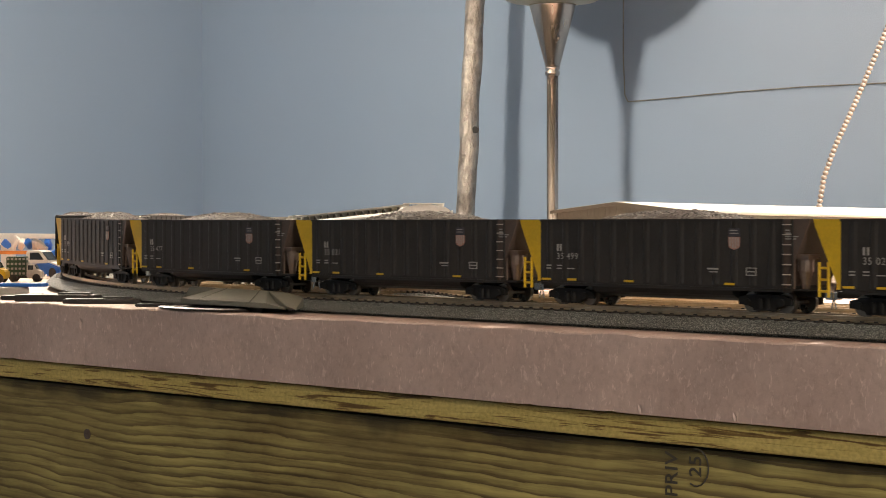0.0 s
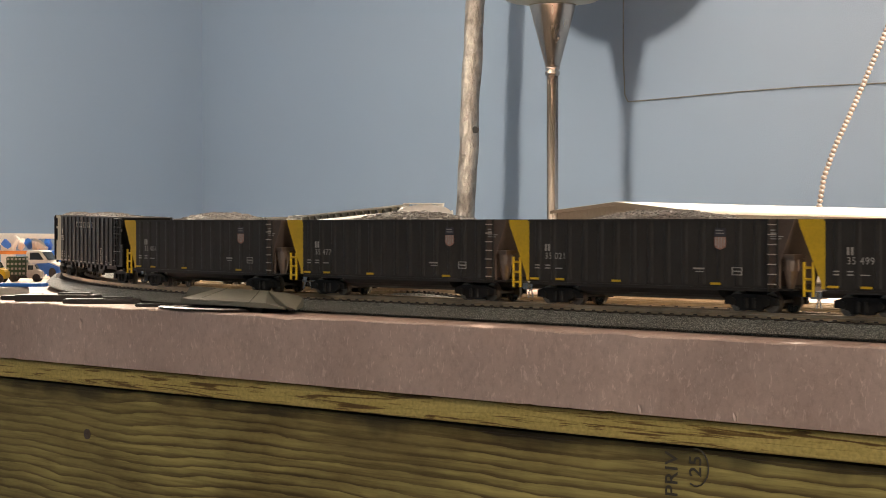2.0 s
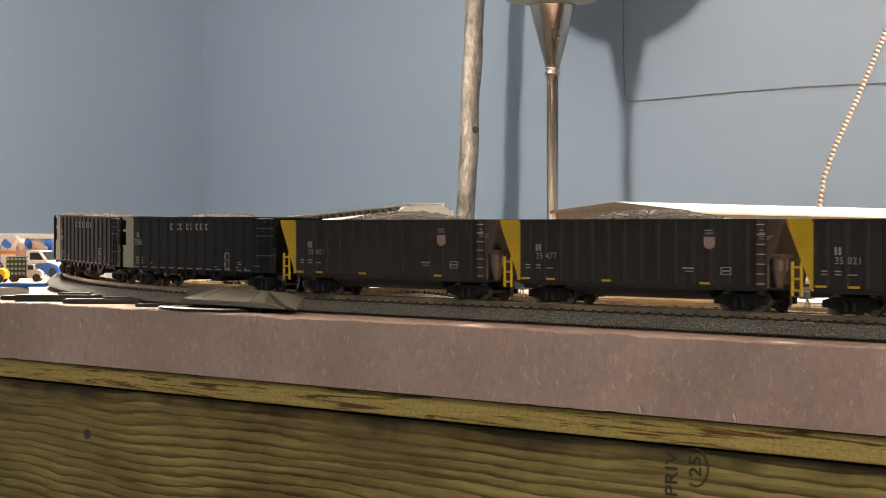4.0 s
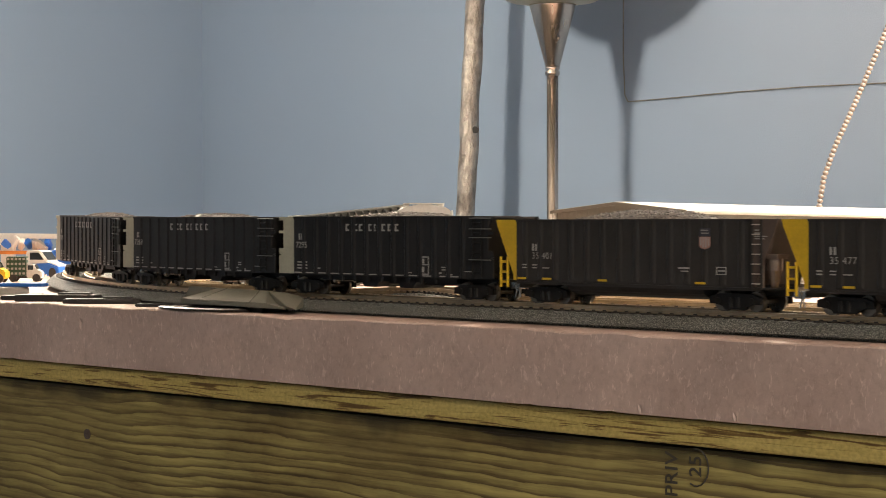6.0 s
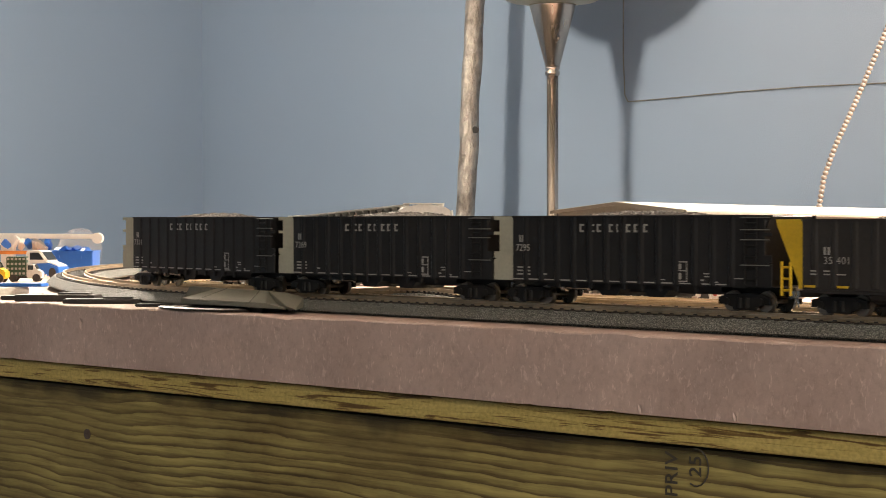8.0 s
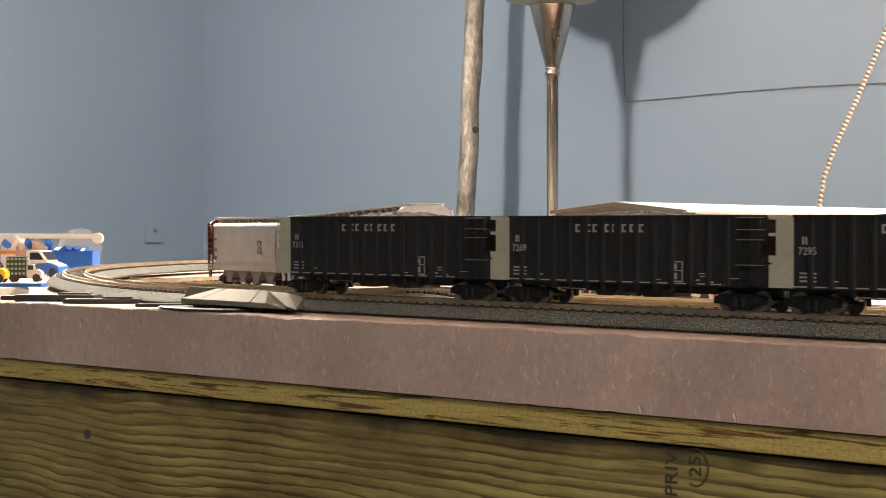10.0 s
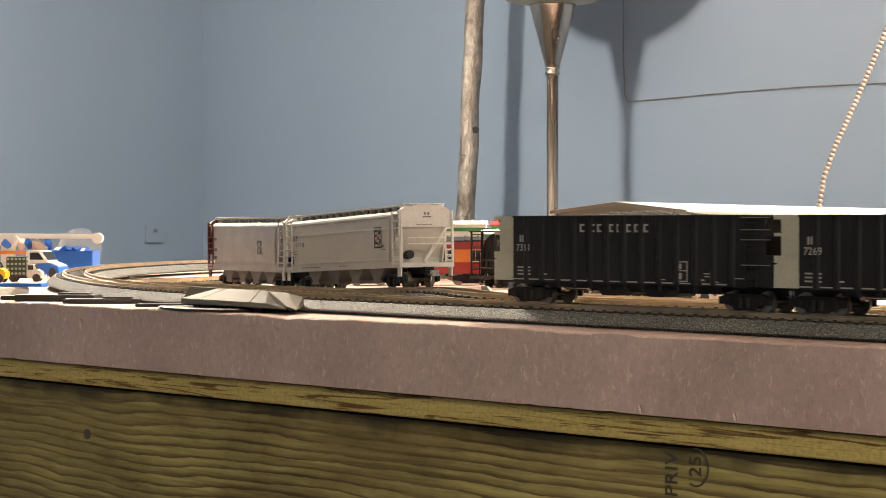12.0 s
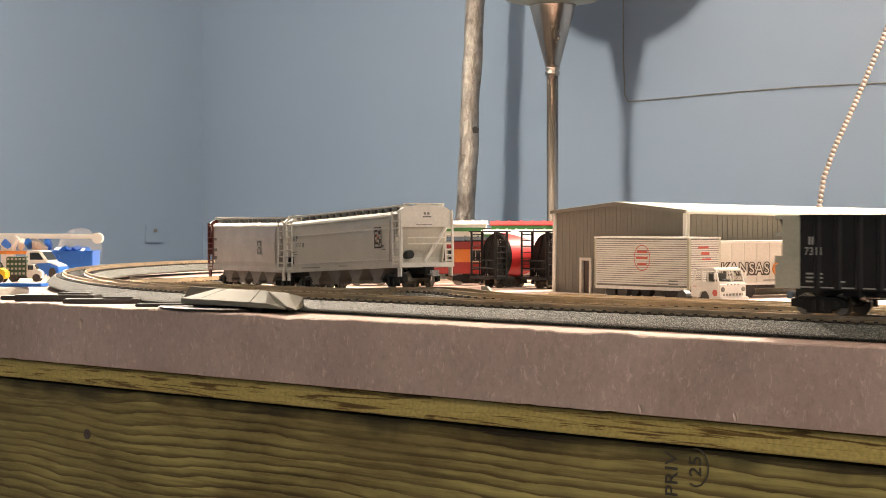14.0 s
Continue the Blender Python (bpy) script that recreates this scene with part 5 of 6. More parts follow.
def box_car(m, L, H, body, roof, label, name="boxcar", stripe=None, window=False, base=0.0095):
    """A closed car: body with door and ribs, a low peaked roof, trucks."""
    car = empty(name, label, "train car", "parked cars by the shed")
    W = 0.0175
    part("body", box(BM(), (0, 0, (base + H) / 2), (L, 2 * W, H - base)), body, car, bevel=0.0006)
    part("roof", prism(BM(), [(-W - 0.0006, H), (-W - 0.0006, H + 0.0008), (0, H + 0.0040), (W + 0.0006, H + 0.0008), (W + 0.0006, H)], -L / 2 - 0.001, L / 2 + 0.001), roof, car, "ribbed low peaked roof")
    for i in range(12):
        part("roof_rib", prism(BM(), [(-W, H + 0.0012), (0, H + 0.0048), (W, H + 0.0012), (0, H + 0.0036)], -L / 2 + (i + 0.5) * L / 12, -L / 2 + (i + 0.5) * L / 12 + 0.0016), roof, car)
    for k in (-1, 1):
        part("door", box(BM(), (0, k * (W + 0.0004), (base + H) / 2), (0.030, 0.0010, (H - base) * 0.9)), body, car)
        if stripe:
            part("stripe", box(BM(), (0, k * (W + 0.0002), H - 0.004), (L - 0.001, 0.0006, 0.0034)), stripe, car)
        if window:
            for i in range(5):
                x = -L / 2 + 0.018 + i * (L - 0.036) / 4
                w = part("window", box(BM(), (x, k * (W + 0.0006), base + (H - base) * 0.56), (0.0095, 0.0012, 0.0105)), M_CREAM, car, "small framed window")
                for d in (-1, 1):
                    part("pane", box(BM(), (x + d * 0.0022, k * (W + 0.0013), base + (H - base) * 0.56), (0.0036, 0.0004, 0.0088)), M_GLASS, w)
            part("letter_board", box(BM(), (0, k * (W + 0.0003), base + (H - base) * 0.56), (L - 0.002, 0.0006, 0.0108)), M_ORANGE, car, "orange window band")
    for x in (-L / 2 + 0.022, L / 2 - 0.022):
        bogie_still(car, x)
    car.matrix_world = m
    return car


def shed():
    """The prefabricated metal shed: ribbed walls, trim, door and a low gabled roof."""
    W, L, eave, ridge = 0.139, 0.345, 0.0612, 0.0672
    b = empty("metal_shed", "grey ribbed metal shed with a pale low gabled roof", "building")
    door_w, door_h, door_x, t = 0.0115, 0.0255, -0.0335, 0.002
    # gable wall in the plane y = 0, with a real opening for the door
    bm = BM()
    prism(bm, [(-W / 2, 0.0), (door_x - door_w / 2, 0.0), (door_x - door_w / 2, eave - 0.001), (-W / 2, eave - 0.001)], 0, t, "y")
    prism(bm, [(door_x - door_w / 2, door_h), (door_x + door_w / 2, door_h), (door_x + door_w / 2, eave - 0.001), (door_x - door_w / 2, eave - 0.001)], 0, t, "y")
    prism(bm, [(door_x + door_w / 2, 0.0), (W / 2, 0.0), (W / 2, eave - 0.001), (door_x + door_w / 2, eave - 0.001)], 0, t, "y")
    prism(bm, [(-W / 2, eave - 0.001), (W / 2, eave - 0.001), (0, ridge - 0.001)], 0, t, "y")
    part("gable_wall", bm, M_SIDING, b, "grey ribbed metal gable wall")
    part("back_wall", prism(BM(), [(-W / 2, 0), (W / 2, 0), (W / 2, eave - 0.001), (0, ridge - 0.001), (-W / 2, eave - 0.001)], L - t, L, "y"), M_SIDING, b)
    for k in (-1, 1):
        part("side_wall", box(BM(), (k * (W / 2 - t / 2), L / 2, (eave - 0.001) / 2), (t, L - 2 * t, eave - 0.001)), M_SIDING, b)
    seam = mesh_of("wall_rib", box(BM(), (0, 0, 0), (0.0010, 0.00016, 1)), M_SIDING)
    for i in range(34):
        x = -W / 2 + 0.004 + i * (W - 0.008) / 33
        top = eave + (ridge - eave) * (1 - abs(x) / (W / 2)) - 0.0018
        z0 = door_h + 0.002 if abs(x - door_x) < door_w / 2 + 0.002 else 0.0
        ob = put(seam, "wall_rib", b, x, -0.0001, (z0 + top) / 2)
        ob.scale = (1, 1, top - z0)
    for k in (-1, 1):
        for i in range(64):
            y = 0.006 + i * (L - 0.012) / 63
            ob = put(seam, "wall_rib", b, k * (W / 2 + 0.0003), y, 0.0475, turn=90)
            ob.scale = (1, 1, 0.0240)
            if k > 0:
                ob = put(seam, "wall_rib", b, k * (W / 2 + 0.0002), y, 0.0160, turn=90)
                ob.scale = (1, 0.8, 0.0320)
        part("corner_trim", box(BM(), (k * W / 2, -0.0002, eave / 2), (0.0030, 0.0022, eave)), M_ROOF, b, "pale corner trim")
        part("girt", box(BM(), (k * (W / 2 + 0.0006), L / 2, 0.0350), (0.0014, L, 0.0022)), M_ROOF, b, "pale horizontal trim")
        slope = math.atan2(ridge - eave, W / 2)
        ln = math.hypot(W / 2 + 0.003, ridge - eave)
        part("roof_panel", box(BM(), (k * (W / 4 + 0.0008), L / 2, (eave + ridge) / 2 + 0.0004), (ln, L + 0.006, 0.0013), Euler((0, k * slope, 0)).to_matrix()), M_ROOF, b, "pale roof panel", 0.0003)
        part("rake_trim", box(BM(), (k * (W / 4 + 0.0008), -0.0030, (eave + ridge) / 2 - 0.0004), (ln, 0.0012, 0.0024), Euler((0, k * slope, 0)).to_matrix()), M_SIDING, b)
    part("gutter", rod(BM(), (W / 2 + 0.0018, -0.002, eave - 0.0006), (W / 2 + 0.0018, L, eave - 0.0006), 0.0015, 8), M_ROOF, b, "pale gutter")
    part("downpipe", rod(BM(), (W / 2 + 0.0014, 0.001, eave - 0.001), (W / 2 + 0.0014, 0.001, 0.001), 0.0012, 8), M_ROOF, b)
    frame = part("door", box(BM(), (door_x, 0.0016, door_h / 2), (door_w - 0.003, 0.0010, door_h)), M_BROWN, b, "dark brown entry door")
    for k in (-1, 1):
        part("door_frame", box(BM(), (door_x + k * (door_w / 2 - 0.0005), -0.0004, door_h / 2), (0.0022, 0.0024, door_h)), M_ROOF, b, "pale door frame")
    part("door_frame", box(BM(), (door_x, -0.0004, door_h), (door_w + 0.0014, 0.0024, 0.0022)), M_ROOF, b, "pale door frame")
    x0, y0 = V(0.0855, 1.470)
    x1, y1 = V(0.171, 1.361)
    ang = math.degrees(math.atan2(y1 - y0, x1 - x0))
    # the shed leans back a little on the soft foam
    b.matrix_world = pose((x0 + x1) / 2, (y0 + y1) / 2, 0.0, 0, 0, ang) @ pose(0, 0, 0, -0.8, 0, 0)
    return ang


def trailer(m):
    t = empty("box_trailer", "cream corrugated box trailer with a faded red emblem", "trailer")
    L, W, z0, z1 = 0.092, 0.0145, 0.0075, 0.0425
    # the body's dark grey paints in the shade of the grooves between ribs
    part("body", box(BM(), (-L / 2, 0, (z0 + z1) / 2), (L, 2 * W, z1 - z0)), M_LIDS, t, "body painted grey as shade between ribs", bevel=0.0005)
    n = 21
    for i in range(n):
        z = z0 + 0.003 + (z1 - z0 - 0.005) * i / (n - 1)
        for k in (-1, 1):
            part("rib", box(BM(), (-L / 2, k * (W + 0.0003), z), (L - 0.002, 0.0020, 0.00105)), M_WHITE, t)
        part("rib", box(BM(), (0.0003, 0, z), (0.0020, 2 * W - 0.002, 0.00105)), M_WHITE, t)
    part("roof_rim", box(BM(), (-L / 2, 0, z1), (L + 0.002, 2 * W + 0.0022, 0.0010)), M_WHITE, t)
    for k in (-1, 1):
        for x in (0, -L):
            part("corner_post", box(BM(), (x, k * W, (z0 + z1) / 2), (0.0018, 0.0018, z1 - z0)), M_CREAM, t)
        part("lower_rail", box(BM(), (-L / 2, k * W, z0), (L, 0.0016, 0.0022)), M_WHITE, t)
    for x in (-0.066, -0.078):
        for k in (-1, 1):
            part("wheel", rod(BM(), (x, k * 0.0092, 0.0048), (x, k * 0.0138, 0.0048), 0.0048, 18), M_TIE, t, "black rubber wheel")
    part("landing_leg", box(BM(), (-0.026, 0.0, 0.004), (0.003, 0.020, 0.0076)), M_TIE, t)
    bm = BM()
    for i in range(24):
        a0, a1 = 0.2618 * i, 0.2618 * (i + 1)
        rod(bm, (0.0078 * math.cos(a0), 0, 0.0088 * math.sin(a0)), (0.0078 * math.cos(a1), 0, 0.0088 * math.sin(a1)), 0.00028, 4)
    for z, w in ((0.0042, 0.0100), (0.0, 0.0110), (-0.0044, 0.0090)):
        box(bm, (0, 0, z), (w, 0.0004, 0.0018))
    put(mesh_of("emblem", bm, M_REDINK), "emblem", t, -0.0440, -W - 0.0013, 0.0285, "faded red round emblem")
    put(bars([(-0.002, 0.005, 0.010, 0.0014), (0, 0.001, 0.0078, 0.0020), (0.001, -0.003, 0.0086, 0.0012)], M_REDINK), "emblem", t, 0.0013, 0.0, 0.0310, "faded red printed name", 90)
    put(bars([(0, 0.0012, 0.009, 0.0010), (0, -0.0010, 0.009, 0.0010)], M_LIDS), "lettering", t, -0.0135, -W - 0.0013, 0.0118, "dark small print")
    t.matrix_world = m


def cab_over_truck(m):
    """A white cab-over tractor: hollow glazed cab, bumper, grille, fenders and wheels."""
    t = empty("cab_over_truck", "white cab-over tractor truck with clear windows", "truck")
    W = 0.0140
    low = [(-0.0235, 0.0050), (-0.0235, 0.0150), (-0.0205, 0.0162), (0.0040, 0.0162), (0.0052, 0.0150), (0.0052, 0.0040), (-0.0040, 0.0040), (-0.0046, 0.0068), (-0.0066, 0.0092), (-0.0092, 0.0100), (-0.0118, 0.0092), (-0.0138, 0.0068), (-0.0146, 0.0050)]
    part("cab", prism(BM(), low, -W, W, "y"), M_WHITE, t, "white moulded lower cab", 0.0007)
    part("cab_roof", prism(BM(), [(-0.0200, 0.0240), (-0.0180, 0.0256), (-0.0030, 0.0264), (0.0004, 0.0256), (0.0012, 0.0240)], -W + 0.0006, W - 0.0006, "y"), M_WHITE, t, "white rounded roof", 0.0006)
    for k in (-1, 1):
        y = k * (W - 0.0011)
        for (x0, x1) in ((0.0034, 0.0006), (-0.0070, -0.0075), (-0.0128, -0.0128), (-0.0212, -0.0190)):
            part("pillar", rod(BM(), (x0, y, 0.0158), (x1, y, 0.0246), 0.0008, 6), M_WHITE, t)
        part("side_window", prism(BM(), [(-0.0072, 0.0162), (-0.0074, 0.0242), (0.0004, 0.0242), (0.0032, 0.0162)], y - 0.0002, y + 0.0002, "y"), M_PANE, t, "clear side window")
        part("side_window", prism(BM(), [(-0.0205, 0.0162), (-0.0188, 0.0242), (-0.0130, 0.0242), (-0.0130, 0.0162)], y - 0.0002, y + 0.0002, "y"), M_PANE, t, "clear side window")
        part("windscreen", box(BM(), (0.0022, k * 0.0062, 0.0202), (0.0003, 0.0120, 0.0082), Euler((0, -0.28, 0)).to_matrix()), M_PANE, t, "clear split windscreen")
        part("mirror", box(rod(BM(), (0.0030, k * (W + 0.0018), 0.0150), (0.0026, k * (W + 0.0018), 0.0235), 0.0003, 5), (0.0026, k * (W + 0.0018), 0.0205), (0.0006, 0.0018, 0.0044)), M_WHITE, t)
        part("wiper", rod(BM(), (0.0042, k * 0.0030, 0.0164), (0.0030, k * 0.0075, 0.0200), 0.0002, 5), M_TIE, t)
        part("headlight", rod(rod(BM(), (0.0048, k * 0.0106, 0.0108), (0.0058, k * 0.0106, 0.0108), 0.0018, 14), (0.0055, k * 0.0106, 0.0108), (0.0062, k * 0.0106, 0.0108), 0.0012, 12), M_LIDS, t, "round dark-rimmed headlight")
        part("fender", prism(BM(), [(-0.0024, 0.0040), (-0.0034, 0.0076), (-0.0060, 0.0102), (-0.0092, 0.0111), (-0.0124, 0.0102), (-0.0150, 0.0076), (-0.0160, 0.0046), (-0.0146, 0.0050), (-0.0138, 0.0068), (-0.0118, 0.0092), (-0.0092, 0.0100), (-0.0066, 0.0092), (-0.0046, 0.0068), (-0.0038, 0.0040)], k * (W - 0.0006), k * (W + 0.0009), "y"), M_WHITE, t, "raised wheel arch")
        part("wheel", rod(BM(), (-0.0092, k * 0.0090, 0.0047), (-0.0092, k * 0.0134, 0.0047), 0.0047, 18), M_TIE, t, "black rubber wheel")
        part("wheel", rod(BM(), (-0.0330, k * 0.0080, 0.0047), (-0.0330, k * 0.0134, 0.0047), 0.0047, 18), M_TIE, t, "black rubber wheel")
        part("door_emblem", rod(BM(), (0.0010, k * (W - 0.0001), 0.0084), (0.0010, k * (W + 0.0003), 0.0084), 0.0024, 16), M_REDINK, t, "small red door emblem")
        part("door_print", box(BM(), (-0.0190, k * W, 0.0128), (0.0046, 0.0004, 0.0005)), M_REDINK, t, "thin red door print")
        part("seat", box(box(BM(), (-0.0085, k * 0.0060, 0.0160), (0.0050, 0.0070, 0.0030)), (-0.0112, k * 0.0060, 0.0190), (0.0014, 0.0070, 0.0060)), M_LIDS, t, "dark seat")
    part("center_post", rod(BM(), (0.0036, 0, 0.0160), (0.0010, 0, 0.0245), 0.0005, 6), M_WHITE, t)
    part("steering_wheel", lathe(BM(), [(0.0018, 0), (0.0023, 0), (0.0023, 0.0004), (0.0018, 0.0004)], 16), M_LIDS, t).matrix_local = pose(-0.0020, -0.0060, 0.0180, 0, -50, 0)
    part("bumper", box(BM(), (0.0062, 0, 0.0034), (0.0028, 2 * W + 0.0012, 0.0040)), M_WHITE, t, bevel=0.0006)
    part("grille", box(BM(), (0.0054, 0, 0.0070), (0.0006, 0.0200, 0.0016)), M_LIDS, t, "dark slotted grille")
    for i in range(6):
        part("grille_bar", box(BM(), (0.0058, (i - 2.5) * 0.0034, 0.0070), (0.0004, 0.0008, 0.0018)), M_WHITE, t)
    for i in range(4):
        part("badge", box(BM(), (0.0054, (i - 1.5) * 0.0036, 0.0142), (0.0005, 0.0010, 0.0008)), M_LIDS, t)
    part("chassis", box(BM(), (-0.026, 0, 0.0058), (0.036, 0.008, 0.003)), M_TIE, t)
    t.matrix_world = m


def freight_trailer(m):
    """Cream box body with worn sign lettering along its side."""
    t = empty("sign_trailer", "cream box trailer with worn sign lettering on its side", "trailer")
    L, z0, z1, W = 0.17, 0.0090, 0.0400, 0.0150
    part("body", box(BM(), (L / 2, W, (z0 + z1) / 2), (L, 2 * W, z1 - z0)), M_GREY, t, bevel=0.0006)
    part("top_rail", box(BM(), (L / 2, 0, z1 - 0.0008), (L, 0.0014, 0.0016)), M_WHITE, t)
    part("lower_rail", box(BM(), (L / 2, 0, z0 + 0.0008), (L, 0.0014, 0.0016)), M_WHITE, t)
    for i in range(15):
        part("rivet_strip", box(BM(), (0.006 + i * 0.0113, -0.0002, (z0 + z1) / 2), (0.0006, 0.0004, z1 - z0 - 0.003)), M_GREY, t)
    put(text_mesh("KANSAS", 0.0112, M_INK, 1.08, 0.085), "lettering", t, 0.0290, -0.0006, 0.0200, "dark bold sign lettering")
    put(text_mesh("KANSAS", 0.0112, M_GREY, 1.08, 0.0), "lettering", t, 0.0287, -0.0009, 0.0203, "pale worn letter faces")
    part("emblem", lathe_disc(0.0052), M_ORANGE, t, "orange round emblem").matrix_local = pose(0.0585, -0.0007, 0.0200, 90, 0, 0)
    put(bars([(0.06, 0.0122, 0.030, 0.0008), (0.02, 0.0122, 0.012, 0.0010)], M_LIDS), "lettering", t, 0, -0.0008, 0)
    for x in (0.022, 0.034, 0.140, 0.152):
        for y in (0.003, 2 * W - 0.003):
            part("wheel", rod(BM(), (x, y - 0.002, 0.0048), (x, y + 0.002, 0.0048), 0.0048, 16), M_TIE, t, "black rubber wheel")
    part("underframe", box(BM(), (L / 2, W, 0.0078), (L - 0.01, 0.012, 0.003)), M_TIE, t)
    t.matrix_world = m


def lathe_disc(r):
    return rod(BM(), (0, 0, 0), (0, 0, 0.0005), r, 24)


# ---- toys and scraps at the end of the table ----
def toy_truck(m, cab, load, load_size, name, label, crates=False):
    t = empty(name, label, "toy truck", "toy trucks")
    lx, ly, lz = load_size
    part("chassis", box(BM(), (-lx / 2 + 0.004, 0, 0.0058), (lx + 0.022, 0.010, 0.0026)), M_TIE, t)
    part("cab", prism(BM(), [(0, 0.0045), (0, 0.0220), (0.0090, 0.0220), (0.0130, 0.0145), (0.0185, 0.0130), (0.0190, 0.0045)], -0.0115, 0.0115, "y"), cab, t, bevel=0.0012)
    part("windscreen", box(BM(), (0.0113, 0, 0.0185), (0.0008, 0.0180, 0.0062), Euler((0, -0.49, 0)).to_matrix()), M_GLASS, t, "dark windscreen")
    for k in (-1, 1):
        part("side_window", box(BM(), (0.0048, k * 0.0116, 0.0178), (0.0066, 0.0006, 0.0056)), M_GLASS, t)
        for x in (0.0120, -lx * 0.7):
            part("wheel", rod(BM(), (x, k * 0.0076, 0.0050), (x, k * 0.0118, 0.0050), 0.0050, 16), M_TIE, t, "black rubber wheel")
    part("cargo_body", box(BM(), (-lx / 2 - 0.001, 0, 0.0075 + lz / 2), (lx, ly, lz)), load, t, bevel=0.0008)
    if crates:
        for i in range(5):
            for j in range(4):
                for k in (-1, 1):
                    part("crate_slot", box(BM(), (-lx * (i + 0.5) / 5 - 0.001, k * ly / 2, 0.0075 + lz * (j + 0.5) / 4), (lx / 8, 0.0014, lz / 9)), M_MARK, t)
                    part("crate_slot", box(BM(), (0.0, k * ly * (i + 0.5) / 11, 0.0075 + lz * (j + 0.5) / 4), (0.001, ly / 16, lz / 9)), M_MARK, t)
    t.matrix_world = m


def toys():
    toy_truck(pose(*V(-0.4010, 1.70), 0.0, 0, 0, 44.6) @ Matrix.Scale(0.85, 4), M_YELLOW, M_DKGREEN, (0.030, 0.022, 0.018), "toy_truck", "yellow toy truck with a dark load")
    toy_truck(pose(*V(-0.3745, 1.735), 0.0, 0, 0, 48) @ Matrix.Scale(0.72, 4), M_WHITE, M_DKGREEN, (0.024, 0.023, 0.024), "crate_truck", "white toy truck with a green crate load", True)
    van = empty("toy_pickup", "white and blue toy pickup with a sloping windscreen", "toy truck", "toy trucks")
    part("cab", prism(BM(), [(-0.026, 0.0135), (-0.024, 0.0270), (-0.004, 0.0270), (0.0075, 0.0165), (0.0080, 0.0135)], -0.0120, 0.0120, "y"), M_WHITE, van, "white rounded cab", 0.0012)
    part("hood", prism(BM(), [(-0.026, 0.0040), (-0.026, 0.0137), (0.0080, 0.0150), (0.0220, 0.0115), (0.0240, 0.0085), (0.0240, 0.0040)], -0.0125, 0.0125, "y"), M_BLUE, van, "blue lower body and hood", 0.0010)
    part("windscreen", box(BM(), (0.0022, 0, 0.0216), (0.0008, 0.0190, 0.0110), Euler((0, -0.83, 0)).to_matrix()), M_GLASS, van, "dark windscreen")
    part("hood_stripe", box(BM(), (0.0150, 0, 0.0137), (0.0140, 0.0200, 0.0014), Euler((0, 0.25, 0)).to_matrix()), M_WHITE, van, "white hood panel", 0.0004)
    for k in (-1, 1):
        part("side_window", prism(BM(), [(-0.018, 0.0180), (-0.018, 0.0250), (-0.005, 0.0250), (0.0020, 0.0180)], k * 0.0119, k * 0.0125, "y"), M_GLASS, van, "dark side window")
        for x in (0.0150, -0.0170):
            part("wheel", rod(BM(), (x, k * 0.0090, 0.0052), (x, k * 0.0130, 0.0052), 0.0052, 16), M_TIE, van, "black rubber wheel")
    van.matrix_world = pose(*V(-0.3790, 1.845), 0.0, 0, 0, 26) @ Matrix.Diagonal((0.74, 0.88, 0.98, 1))
    # blue bin with loose pieces
    bin_ = empty("storage_bin", "blue plastic bin filled with loose blue pieces", "storage bin")
    bm = BM()
    for k in (-1, 1):
        box(bm, (0, k * 0.0165, 0.0155), (0.046, 0.0012, 0.031))
        box(bm, (k * 0.0225, 0, 0.0155), (0.0012, 0.0330, 0.031))
    box(bm, (0, 0, 0.001), (0.046, 0.033, 0.002))
    part("bin_wall", bm, M_BLUE, bin_, bevel=0.0004)
    for k in (-1, 1):
        part("rim", box(BM(), (0, k * 0.0168, 0.0312), (0.048, 0.0022, 0.0016)), M_BLUE, bin_)
        part("rim", box(BM(), (k * 0.0228, 0, 0.0312), (0.0022, 0.0340, 0.0016)), M_BLUE, bin_)
    for x, z in ((-0.012, 0.025), (0.010, 0.024)):
        part("latch", box(BM(), (x, -0.0176, z), (0.0050, 0.0010, 0.0030)), M_BLUE, bin_)
    part("ridge", box(BM(), (0, -0.0174, 0.020), (0.044, 0.0008, 0.0014)), M_BLUE, bin_)
    part("ridge", box(BM(), (0, -0.0174, 0.0095), (0.044, 0.0008, 0.0014)), M_BLUE, bin_)
    rng = random.Random(3)
    for i in range(12):
        bm = box(BM(), (0, 0, 0), (0.012, 0.008, 0.007))
        ob = part("loose_piece", bm, M_BLUE, bin_, bevel=0.0006)
        ob.matrix_local = pose(rng.uniform(-0.016, 0.016), rng.uniform(-0.010, 0.010), 0.0285 + rng.uniform(0, 0.004), rng.uniform(0, 50), rng.uniform(0, 50), rng.uniform(0, 180))
    bin_.matrix_world = pose(*V(-0.371, 1.93), 0.0, 0, 0, 42) @ Matrix.Diagonal((1, 1, 0.78, 1))
    # long white boom resting over the toys
    crane = empty("toy_crane", "white toy crane with a long boom over coloured parts", "toy crane")
    part("boom", box(BM(), (0.02, 0, 0.0400), (0.150, 0.0085, 0.0050)), M_WHITE, crane, bevel=0.0008)
    part("boom_tip", rod(BM(), (0.094, -0.005, 0.0385), (0.094, 0.005, 0.0385), 0.0054, 16), M_WHITE, crane)
    part("mast", box(BM(), (0.005, 0, 0.019), (0.012, 0.012, 0.038)), M_WHITE, crane)
    part("platform", box(BM(), (0.012, 0, 0.0235), (0.056, 0.018, 0.0034)), M_ORANGE, crane, "orange flat platform", 0.0006)
